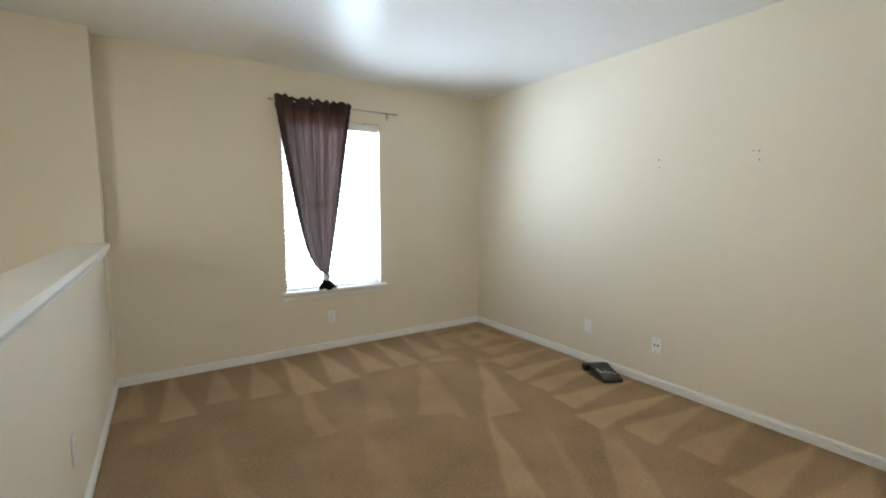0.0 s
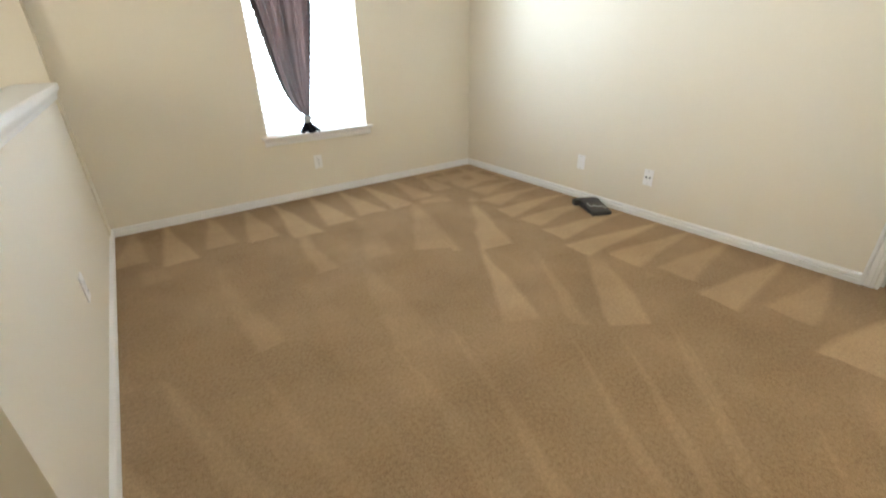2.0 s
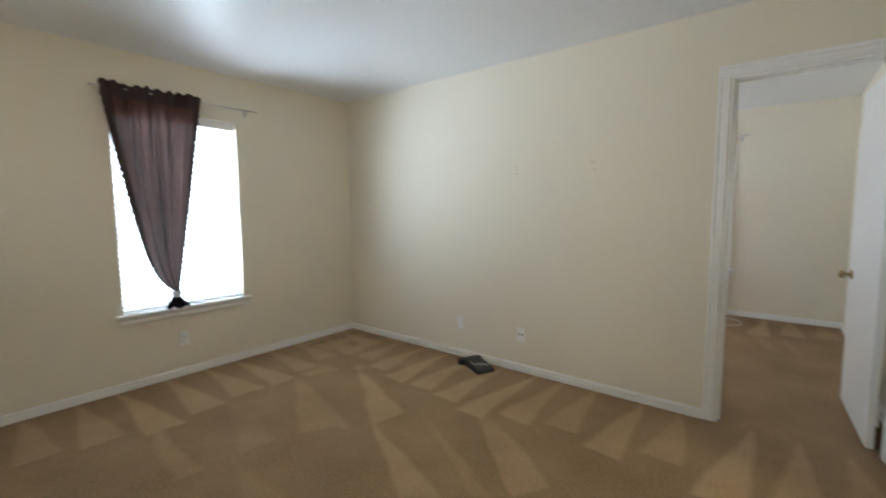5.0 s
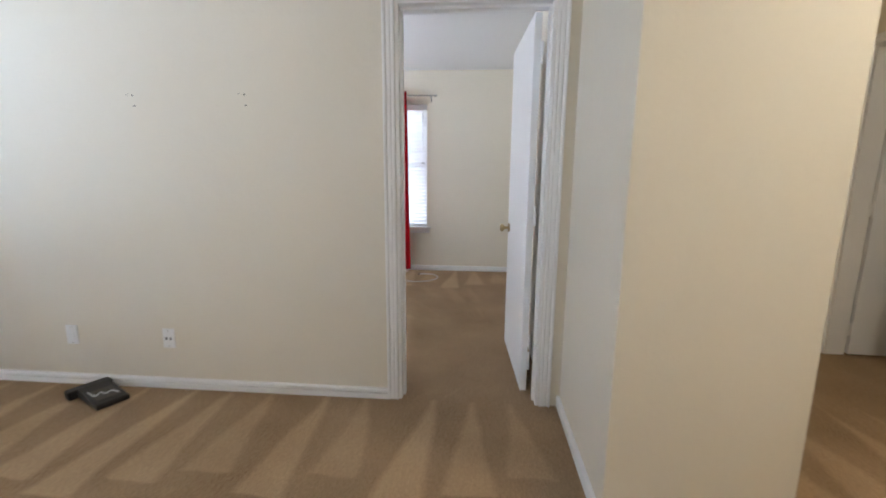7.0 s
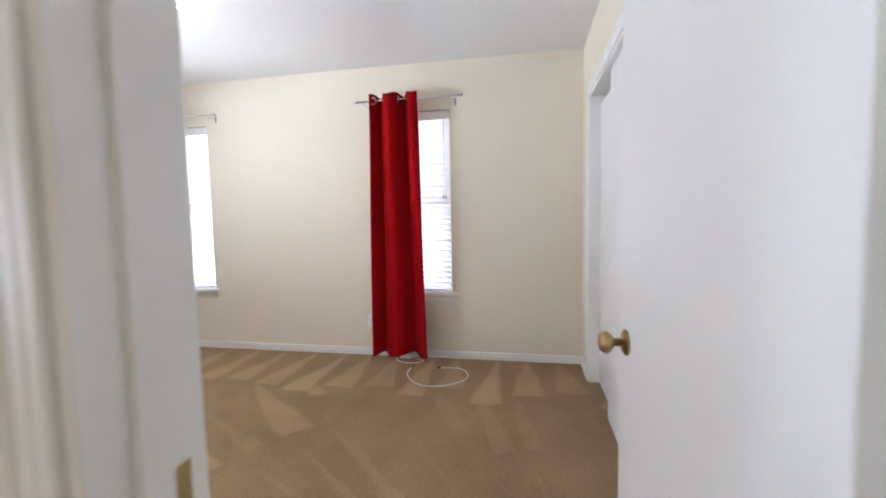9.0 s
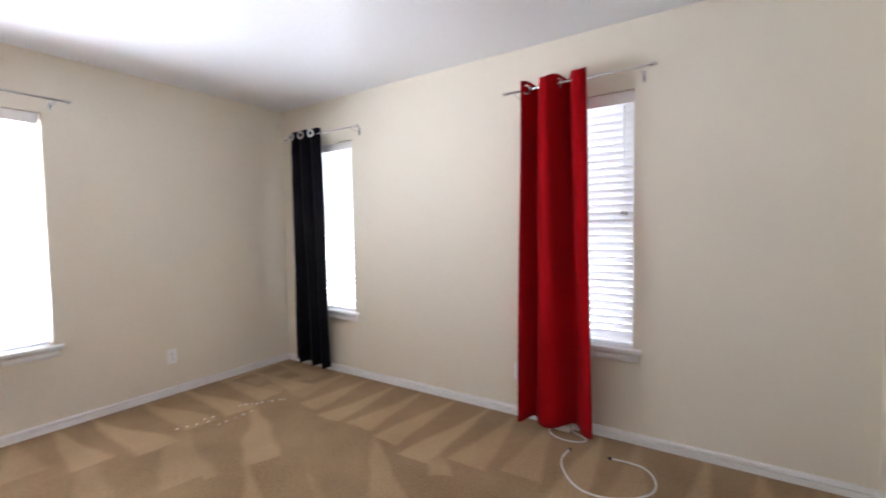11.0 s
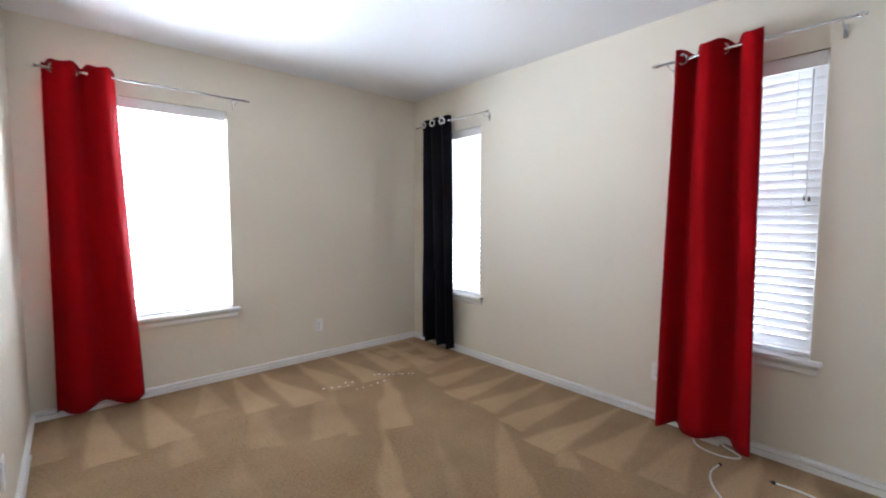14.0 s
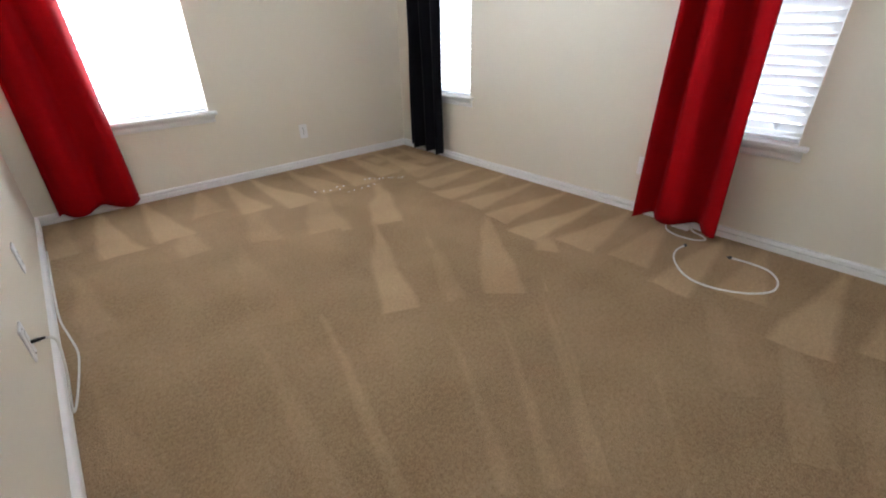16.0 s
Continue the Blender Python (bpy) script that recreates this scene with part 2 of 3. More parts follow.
def glow(name, strength):
    m = bpy.data.materials.new(name)
    m.use_nodes = True
    b = m.node_tree.nodes["Principled BSDF"]
    b.inputs["Base Color"].default_value = (0.9, 0.85, 0.7, 1)
    b.inputs["Roughness"].default_value = 0.3
    b.inputs["Emission Color"].default_value = (1.0, 0.88, 0.66, 1)
    b.inputs["Emission Strength"].default_value = strength
    return m


GLOW = glow("lit_frosted_glass", 12.0)
# emission of the added, unseen hall lamp
GLOW_HALL_ADDED = glow("added_hall_lamp_glass", 78.0)
GLOW_DIM = glow("dimly_lit_frosted_glass", 9.0)


# ---- mesh helpers ----
def add_box(bm, x0, x1, y0, y1, z0, z1):
    v = [bm.verts.new(p) for p in ((x0, y0, z0), (x1, y0, z0), (x1, y1, z0), (x0, y1, z0),
                                   (x0, y0, z1), (x1, y0, z1), (x1, y1, z1), (x0, y1, z1))]
    for f in ((3, 2, 1, 0), (4, 5, 6, 7), (0, 1, 5, 4), (1, 2, 6, 5), (2, 3, 7, 6), (3, 0, 4, 7)):
        bm.faces.new([v[i] for i in f])
    return v


def rounded_box(x0, x1, y0, y1, z0, z1, r=0.003, seg=2):
    bm = bmesh.new()
    add_box(bm, x0, x1, y0, y1, z0, z1)
    bmesh.ops.bevel(bm, geom=list(bm.edges), offset=r, segments=seg, profile=0.5, affect="EDGES")
    return bm


def boxes(*dims):
    bm = bmesh.new()
    for d in dims:
        add_box(bm, *d)
    return bm


def lathe(profile, seg=32, axis=(0, 0, 1), at=(0, 0, 0)):
    """A turned body from (radius, height) pairs along an axis."""
    bm = bmesh.new()
    rings = []
    q = Vector((0, 0, 1)).rotation_difference(Vector(axis))
    for r, h in profile:
        ring = []
        for i in range(seg):
            a = 2 * math.pi * i / seg
            p = q @ Vector((r * math.cos(a), r * math.sin(a), h)) + Vector(at)
            ring.append(bm.verts.new(p))
        rings.append(ring)
    for a, b in zip(rings, rings[1:]):
        for i in range(seg):
            f = bm.faces.new((a[i], a[(i + 1) % seg], b[(i + 1) % seg], b[i]))
            f.smooth = True
    bm.faces.new(list(reversed(rings[0])))
    bm.faces.new(rings[-1])
    return bm


def tube(points, radius, seg=8, steps=10):
    """A round cord along a smooth line through the points."""
    bm = bmesh.new()
    pts = [Vector(p) for p in points]
    line = []
    for i in range(len(pts) - 1):
        p0, p1, p2, p3 = pts[max(i - 1, 0)], pts[i], pts[i + 1], pts[min(i + 2, len(pts) - 1)]
        for k in range(steps):
            t = k / steps
            line.append(0.5 * (2 * p1 + (p2 - p0) * t + (2 * p0 - 5 * p1 + 4 * p2 - p3) * t * t
                               + (3 * p1 - p0 - 3 * p2 + p3) * t ** 3))
    line.append(pts[-1])
    rings = []
    for i, p in enumerate(line):
        d = (line[min(i + 1, len(line) - 1)] - line[max(i - 1, 0)]).normalized()
        side = d.cross(Vector((0, 0, 1)))
        side = side.normalized() if side.length > 1e-4 else Vector((1, 0, 0))
        up = side.cross(d)
        rings.append([bm.verts.new(p + radius * (math.cos(2 * math.pi * k / seg) * side + math.sin(2 * math.pi * k / seg) * up))
                      for k in range(seg)])
    for a, b in zip(rings, rings[1:]):
        for k in range(seg):
            bm.faces.new((a[k], a[(k + 1) % seg], b[(k + 1) % seg], b[k])).smooth = True
    bm.faces.new(list(reversed(rings[0])))
    bm.faces.new(rings[-1])
    return bm


def extrude_profile(profile, start, end, out, up=(0, 0, 1)):
    """A moulding: (depth, height) profile swept from start to end; depth runs along out, height along up."""
    bm = bmesh.new()
    s, e, o, u = Vector(start), Vector(end), Vector(out), Vector(up)
    a = [bm.verts.new(s + o * d + u * h) for d, h in profile]
    b = [bm.verts.new(e + o * d + u * h) for d, h in profile]
    k = len(profile)
    for i in range(k):
        bm.faces.new((a[i], a[(i + 1) % k], b[(i + 1) % k], b[i]))
    bm.faces.new(list(reversed(a)))
    bm.faces.new(b)
    bmesh.ops.recalc_face_normals(bm, faces=list(bm.faces))
    return bm


def mesh_object(name, bm, mat):
    me = bpy.data.meshes.new(name)
    bmesh.ops.recalc_face_normals(bm, faces=list(bm.faces))
    bm.to_mesh(me)
    bm.free()
    me.materials.append(mat)
    return new(name, me)


def part(name, bm, mat, parent, label=""):
    ob = mesh_object(name, bm, mat)
    ob.parent = parent
    return tagged(ob, label) if label else ob


def thing(name, label, category, at=(0, 0, 0), rz=0.0, group=""):
    ob = new(name)
    ob.matrix_basis = pose(*at, 0, 0, rz)
    return tagged(ob, label, category, group)


def structure(name, bm, mat, label, category):
    return tagged(mesh_object(name, bm, mat), label, category, kind="structure")


# ---- plan ----
H = 2.44          # ceiling
BW, BE = 0.235, 3.18    # bedroom west and east faces
DW = 0.135        # wall at the doorway
BS = -4.24        # bedroom south face
LS = -4.30        # loft south face
HW = -3.29        # half wall's face
DN, DS, DT = -3.42, -4.187, 2.055   # bedroom doorway
WZ0, WZ1 = 0.56, 2.055
LWIN, BWIN = (-2.085, -1.20), (0.51, 1.40)
EWIN2, EWIN3 = (-0.95, -0.33), (-3.20, -2.60)

# floors
structure("floor_loft", boxes((-3.42, 0.0, -6.43, 0.0, -0.2, 0.0), (0.0, 1.09, -6.43, -4.935, -0.2, 0.0)), LOFT_CARPET,
          "tan cut-pile carpet with pale vacuum wedges", "carpet")
structure("floor_bedroom", boxes((0.0, 3.18, -4.90, 0.0, -0.2, 0.0)), BED_CARPET,
          "tan cut-pile bedroom carpet with vacuum wedges", "carpet")
structure("floor_bath", boxes((-1.0, 1.6, -8.6, -6.43, -0.2, 0.0)), LOFT_CARPET, "tan carpet beyond the hall door", "carpet")
structure("floor_stairs", boxes((-4.7, -3.42, -6.43, 0.0, -1.7, -1.5)), LOFT_CARPET, "tan carpet at the foot of the stairwell", "carpet")
# ceilings
structure("ceiling_loft", boxes((-4.75, 0.117, -8.7, 0.15, H, H + 0.2), (0.117, 1.7, -8.7, -4.93, H, H + 0.2)), CEIL,
          "white textured loft ceiling", "ceiling")
structure("ceiling_bedroom", boxes((0.117, 3.33, -4.93, 0.15, H, H + 0.2)), CEIL, "white textured bedroom ceiling", "ceiling")

# walls
structure("wall_north", boxes(
    (-3.28, LWIN[0], 0, 0.15, 0, H), (LWIN[0], LWIN[1], 0, 0.15, 0, WZ0), (LWIN[0], LWIN[1], 0, 0.15, WZ1, H),
    (LWIN[1], BWIN[0], 0, 0.15, 0, H), (BWIN[0], BWIN[1], 0, 0.15, 0, WZ0), (BWIN[0], BWIN[1], 0, 0.15, WZ1, H),
    (BWIN[1], 3.33, 0, 0.15, 0, H)), PAINT, "cream textured wall with two window openings", "wall")
structure("wall_east", boxes(
    (BE, BE + 0.15, EWIN2[1], 0, 0, H), (BE, BE + 0.15, *EWIN2, 0, WZ0), (BE, BE + 0.15, *EWIN2, WZ1, H),
    (BE, BE + 0.15, EWIN3[1], EWIN2[0], 0, H), (BE, BE + 0.15, *EWIN3, 0, WZ0), (BE, BE + 0.15, *EWIN3, WZ1, H),
    (BE, BE + 0.15, -4.935, EWIN3[0], 0, H)), PAINT, "cream bedroom wall with two narrow window openings", "wall")
structure("wall_middle", boxes(
    (0, BW, -3.30, 0, 0, H), (0, DW, DN, -3.30, 0, H), (0, DW, DS, DN, DT, H), (0, DW, LS, DS, 0, H)), PAINT,
          "cream wall between loft and bedroom with a doorway", "wall")
structure("wall_pier", boxes((-0.806, DW, -4.935, LS, 0, H), (DW, BW, -4.935, -4.36, 0, H)), PAINT, "cream wall pier beside the bedroom door", "wall")
CX0, CX1, CT = 1.38, 2.81, 1.995   # closet opening
structure("wall_closet", boxes(
    (DW, CX0, -4.36, BS, 0, H), (CX0, CX1, -4.36, BS, CT, H), (CX1, BE, -4.36, BS, 0, H), (BW, BE, -4.935, -4.90, 0, H)),
          PAINT, "cream bedroom wall with a closet opening", "wall")
structure("wall_hall_end", boxes((0.965, 1.085, -6.31, -4.935, 0, H)), PAINT, "cream wall at the end of the hall", "wall")
HX0, HX1 = 0.215, 0.895
structure("wall_hall_south", boxes(
    (-3.42, HX0, -6.43, -6.31, 0, H), (HX0, HX1, -6.43, -6.31, DT, H), (HX1, 1.6, -6.43, -6.31, 0, H)), PAINT,
          "cream hall wall with a doorway", "wall")
structure("wall_beyond_door", boxes((-1.0, 1.6, -8.7, -8.6, 0, H), (-1.1, -1.0, -8.7, -6.43, 0, H), (1.6, 1.7, -8.7, -6.31, 0, H)),
          PAINT, "cream walls of the room past the hall", "wall")
structure("wall_loft_south", boxes((-3.42, -2.15, -4.42, LS - 0.02, 0, H)), PAINT, "cream loft wall ending at the hall opening", "wall")
structure("wall_hall_west", boxes((-3.42, -3.29, -6.31, -4.42, 0, H)), PAINT, "plain cream hall wall", "wall")
structure("wall_stair_north", boxes((-4.75, -3.28, -0.15, 0.15, -1.7, H)), PAINT, "cream stairwell wall", "wall")
# the opening is made up, out of view, to let the added lamp in
structure("wall_stair_west", boxes((-4.75, -4.6, -6.43, -3.6, -1.7, H), (-4.75, -4.6, -2.0, -0.15, -1.7, H), (-4.75, -4.6, -3.6, -2.0, -1.7, 0.3), (-4.75, -4.6, -3.6, -2.0, 1.9, H)), PAINT, "cream outer stairwell wall with an opening added for an unseen lamp", "wall")
structure("wall_stair_south", boxes((-4.6, -3.42, -4.45, -4.32, -1.7, H)), PAINT, "cream wall closing the stairwell", "wall")
half = structure("wall_half", boxes((HW - 0.12, HW, -2.74, -0.15, -1.7, 1.015), (HW - 0.24, HW - 0.12, -4.32, -2.74, -1.7, 1.015)), PAINT, "cream half-height wall along the stairwell", "wall")
structure("trim_half_wall_cap", rounded_box(HW - 0.165, HW + 0.04, -2.76, -0.152, 1.017, 1.055, 0.006), TRIM,
          "white painted cap board on the half wall", "trim")
structure("trim_half_wall_moulding", extrude_profile([(0, 0), (0.012, 0.0), (0.016, 0.02), (0.028, 0.045), (0.028, 0.05), (0, 0.05)],
          (HW + 0.001, -2.74, 0.966), (HW + 0.001, -0.152, 0.966), (1, 0, 0)), TRIM, "white moulding under the half-wall cap", "trim")

# baseboards: a stepped profile, one run per wall
BASE = [(0.0, 0.0), (0.015, 0.0), (0.015, 0.029), (0.013, 0.032), (0.002, 0.033), (0.002, 0.040), (0.019, 0.041), (0.020, 0.045), (0.018, 0.055), (0.013, 0.061), (0.0, 0.063)]


def baseboard(start, end, out):
    structure("baseboard", extrude_profile(BASE, (*start, 0.001), (*end, 0.001), (*out, 0)), TRIM, "white stepped baseboard", "baseboard")


e = 0.0015
baseboard((HW + 0.015, -e), (-0.015, -e), (0, -1))
baseboard((HW + e, -2.74), (HW + e, -e), (1, 0))
baseboard((-e, -e), (-e, DN + 0.058), (-1, 0))
baseboard((-0.0, LS + e), (-0.82, LS + e), (0, 1))
baseboard((-0.806 - e, LS + 0.0155), (-0.806 - e, -4.95), (-1, 0))
baseboard((-0.806, -4.935 - e), (0.965, -4.935 - e), (0, -1))
baseboard((0.965 - e, -4.95), (0.965 - e, -6.295), (-1, 0))
baseboard((HX0 - 0.062, -6.31 + e), (-3.28, -6.31 + e), (0, 1))
baseboard((HX1 + 0.06, -6.31 + e), (0.95, -6.31 + e), (0, 1))
baseboard((-2.15, LS - 0.02 + e), (HW + 0.015, LS - 0.02 + e), (0, 1))
baseboard((-2.15 + e, LS - 0.005), (-2.15 + e, -4.42), (1, 0))
baseboard((BW + 0.015, -e), (BE - 0.015, -e), (0, -1))
baseboard((BE - e, -e), (BE - e, BS + e), (-1, 0))
baseboard((BW + e, -e), (BW + e, -3.30), (1, 0))
baseboard((CX1 + 0.06, BS + e), (BE - 0.015, BS + e), (0, 1))
baseboard((BW, BS + e), (CX0 - 0.06, BS + e), (0, 1))

# door casings: ribbed profile (depth, across)
RIB = [(0.0, 0.0), (0.010, 0.0), (0.013, 0.004), (0.013, 0.014), (0.009, 0.018), (0.012, 0.024), (0.012, 0.036), (0.008, 0.041),
       (0.015, 0.047), (0.017, 0.054), (0.015, 0.060), (0.0, 0.060)]


def casing(name, along, inner0, inner1, top, fixed, out, label):
    """Ribbed casing round an opening in a wall. along 'x' or 'y'; fixed: the wall's face; out: its outward sign."""
    ob = new(name)
    tagged(ob, label, "door casing", kind="structure")

    def v(a, z):
        return (a, fixed, z) if along == "x" else (fixed, a, z)
    o = (0, out, 0) if along == "x" else (out, 0, 0)

    def dirn(s):
        return (s, 0, 0) if along == "x" else (0, s, 0)
    lo, hi = min(inner0, inner1), max(inner0, inner1)
    part("side_casing", extrude_profile(RIB, v(lo, 0.002), v(lo, top), o, dirn(-1)), TRIM, ob)
    part("side_casing", extrude_profile(RIB, v(hi, 0.002), v(hi, top), o, dirn(1)), TRIM, ob)
    part("head_casing", extrude_profile(RIB, v(lo - 0.06, top), v(hi + 0.06, top), o, (0, 0, 1)), TRIM, ob)
    return ob


casing("trim_bedroom_door_loft_side", "y", DN, DS, DT, -e, -1, "white ribbed casing round the bedroom doorway")
casing("trim_bedroom_door_inner_side", "y", DN, DS + 0.02, DT, DW + e, 1, "white ribbed casing inside the bedroom doorway")
casing("trim_hall_door", "x", HX0, HX1, DT, -6.31 + e, 1, "white ribbed casing round the hall doorway")
casing("trim_closet", "x", CX0, CX1, CT, BS + e, 1, "white ribbed casing round the closet opening")
structure("trim_bedroom_door_jamb", boxes(
    (-0.004, DW + 0.004, DN - 0.018, DN - e, 0.001, DT - e), (-0.004, DW + 0.004, DS + e, DS + 0.018, 0.001, DT - e),
    (-0.004, DW + 0.004, DS + 0.018, DN - 0.018, DT - 0.018, DT - e),
    (0.045, 0.08, DN - 0.030, DN - 0.018, 0.001, DT - 0.018), (0.045, 0.08, DS + 0.018, DS + 0.030, 0.001, DT - 0.018),
    (0.045, 0.08, DS + 0.03, DN - 0.03, DT - 0.030, DT - 0.018)), TRIM, "white painted door jamb with stop", "door jamb")
structure("trim_strike_plate", rounded_box(0.082, 0.112, DN - 0.0215, DN - 0.0185, 0.84, 0.92, 0.001, 1), BRASS, "brass strike plate on the door jamb", "strike plate")
structure("trim_hall_door_jamb", boxes(
    (HX0 + e, HX0 + 0.018, -6.434, -6.306, 0.001, DT - e), (HX1 - 0.018, HX1 - e, -6.434, -6.306, 0.001, DT - e),
    (HX0 + 0.018, HX1 - 0.018, -6.434, -6.306, DT - 0.018, DT - e)), TRIM, "white painted hall door jamb", "door jamb")
structure("trim_closet_jamb", boxes(
    (CX0 + e, CX0 + 0.016, -4.364, -4.236, 0.001, CT - e), (CX1 - 0.016, CX1 - e, -4.364, -4.236, 0.001, CT - e),
    (CX0 + 0.016, CX1 - 0.016, -4.364, -4.236, CT - 0.016, CT - e)), TRIM, "white painted closet jamb", "door jamb")


# ---- doors ----
def knob_set(parent, x, z, side):
    for s in side:
        part("rosette", lathe([(0.0, 0), (0.032, 0.0), (0.032, 0.004), (0.026, 0.009), (0.0, 0.009)], 24, (0, s, 0), (x, s * 0.018, z)), BRASS, parent)
        part("knob", lathe([(0.010, 0.006), (0.010, 0.03), (0.020, 0.036), (0.027, 0.046), (0.027, 0.056), (0.020, 0.064), (0.006, 0.067)],
                           24, (0, s, 0), (x, s * 0.018, z)), BRASS, parent, "aged brass door knob")


def flush_door(name, label, hinge, rz, width, knobs=True):
    """A smooth white slab door; local x runs from the hinge to the free edge."""
    ob = thing(name, label, "door", hinge, rz)
    ob["kind"] = "structure"
    part("leaf", rounded_box(0.004, width, -0.018, 0.018, 0.015, 2.03, 0.002), DOORW, ob)
    if knobs:
        knob_set(ob, width - 0.065, 0.87, (-1, 1))
        part("latch_plate", rounded_box(width - 0.0005, width + 0.002, -0.012, 0.012, 0.84, 0.90, 0.0005, 1), BRASS, ob)
    for z in (0.20, 1.02, 1.84):
        h = part("hinge", boxes((-0.028, 0.0045, -0.020, -0.0185, z - 0.045, z + 0.045)), TRIM, ob, "white painted hinge")
        part("hinge_pin", lathe([(0.006, -0.05), (0.006, 0.05), (0.004, 0.054)], 12, (0, 0, 1), (-0.006, -0.022, z)), TRIM, h)
    return ob


flush_door("door_1", "open smooth white bedroom door with a brass knob", (0.125, -4.118, 0.0), 3.4, 0.755)
flush_door("door_2", "open smooth white door off the hall", (0.872, -6.435, 0.0), -92.0, 0.66)

closet = tagged(new("door_3"), "white sliding closet doors, closed", "closet door", kind="structure")
fr = part("front_panel", rounded_box(CX0 + 0.02, 2.23, -4.296, -4.266, 0.012, 1.975, 0.002), DOORW, closet)
part("finger_pull", lathe([(0.0, 0.0), (0.015, 0.0), (0.015, 0.003), (0.011, 0.003), (0.010, 0.0012), (0.0, 0.0012)], 20, (0, 1, 0), (2.17, -4.2665, 0.89)), PLASTIC, fr, "small round finger pull")
part("rear_panel", rounded_box(2.02, CX1 - 0.018, -4.335, -4.305, 0.012, 1.925, 0.002), DOORW, closet)
# track strip painted dark, standing in for shade in the gap above the panel
part("track", boxes((CX0 + 0.017, CX1 - 0.017, -4.356, -4.337, 1.90, 1.978)), HOLE, closet, "overhead door track, coloured dark as the shaded gap")


# ---- windows and blinds ----
def window_unit(name, label, at, rz, width):
    """A white vinyl window with two sashes in the opening; local y points outwards, x along the wall."""
    ob = tagged(new(name), label, "window", kind="structure")
    ob.matrix_basis = pose(*at, 0, 0, rz)
    w, h = width / 2, WZ1 - WZ0
    part("window_frame", boxes((-w, -w + 0.04, 0.095, 0.148, 0, h), (w - 0.04, w, 0.095, 0.148, 0, h),
                               (-w + 0.04, w - 0.04, 0.095, 0.148, 0, 0.04), (-w + 0.04, w - 0.04, 0.095, 0.148, h - 0.04, h),
                               (-w + 0.04, w - 0.04, 0.10, 0.14, h / 2 - 0.02, h / 2 + 0.02)), PLASTIC, ob)
    for z0, z1 in ((0.04, h / 2 - 0.02), (h / 2 + 0.02, h - 0.04)):
        p = part("pane", boxes((-w + 0.04, w - 0.04, 0.118, 0.122, z0, z1)), GLASS, ob)
        p.visible_shadow = False
    s = part("window_sill", rounded_box(-w - 0.048, w + 0.048, -0.045, -0.001, -0.022, 0.003, 0.006), TRIM, ob)
    part("inner_sill", boxes((-w + 0.001, w - 0.001, -0.002, 0.095, -0.018, 0.003)), TRIM, s)
    part("apron", extrude_profile([(0, 0), (0.010, 0.0), (0.014, 0.012), (0.012, 0.034), (0.022, 0.05), (0.022, 0.052), (0, 0.052)],
                                  (-w - 0.03, -0.0015, -0.076), (w + 0.03, -0.0015, -0.076), (0, -1, 0)), TRIM, s)
    return ob


def slat_mesh(width, tilt):
    bm = bmesh.new()
    n, half_w = 5, 0.0245
    top = []
    for side in (0.0013, -0.0013):
        row = []
        for k in range(n):
            u = -half_w + 2 * half_w * k / (n - 1)
            crown = 0.0022 * (1 - (u / half_w) ** 2)
            y = u * math.cos(tilt) - (crown + side) * math.sin(tilt)
            z = u * math.sin(tilt) + (crown + side) * math.cos(tilt)
            row.append((bm.verts.new((-width / 2, y, z)), bm.verts.new((width / 2, y, z))))
        top.append(row)
    for row in top:
        for a, b in zip(row, row[1:]):
            bm.faces.new((a[0], a[1], b[1], b[0]))
    a, b = top
    for k in (0, n - 1):
        bm.faces.new((a[k][0], a[k][1], b[k][1], b[k][0]))
    bmesh.ops.recalc_face_normals(bm, faces=list(bm.faces))
    me = bpy.data.meshes.new("slat")
    bm.to_mesh(me)
    bm.free()
    me.materials.append(SLAT)
    return me


def blind(label, at, rz, width, tilt):
    ob = thing("window_blind", label, "window blind", at, rz, "white slatted blinds")
    h, w = WZ1 - WZ0, width - 0.012
    part("valance", rounded_box(-w / 2, w / 2, 0.012, 0.022, h - 0.072, h - 0.002, 0.003), TRIM, ob)
    part("head_rail", boxes((-w / 2 + 0.005, w / 2 - 0.005, 0.023, 0.075, h - 0.05, h - 0.002)), TRIM, ob)
    me = slat_mesh(w - 0.01, tilt)
    z, rng = h - 0.09, random.Random(int(at[0] * 100))
    while z > 0.055:
        s = new("slat", me)
        s.parent = ob
        s.matrix_basis = pose(0, 0.048, z, rng.uniform(-0.5, 0.5), rng.uniform(-0.08, 0.08), 0)
        z -= 0.0445
    part("bottom_rail", rounded_box(-w / 2 + 0.005, w / 2 - 0.005, 0.024, 0.072, 0.008, 0.026, 0.003), SLAT, ob)
    for x in (-w / 2 + 0.11, w / 2 - 0.11):
        part("ladder_cord", tube([(x, 0.022, 0.02), (x, 0.022, h - 0.06)], 0.0011, 5, 2), CORDW, ob)
    part("wand", tube([(w / 2 - 0.05, 0.016, h - 0.08), (w / 2 - 0.052, 0.014, h - 0.75)], 0.003, 6, 2), PLASTIC, ob)
    return ob


def placed(fn, label, side, a0, a1, *extra):
    mid, width = (a0 + a1) / 2, a1 - a0
    at, rz = ((mid, 0, WZ0), 0) if side == "north" else ((BE, mid, WZ0), -90)
    return fn(label, at, rz, width, *extra)


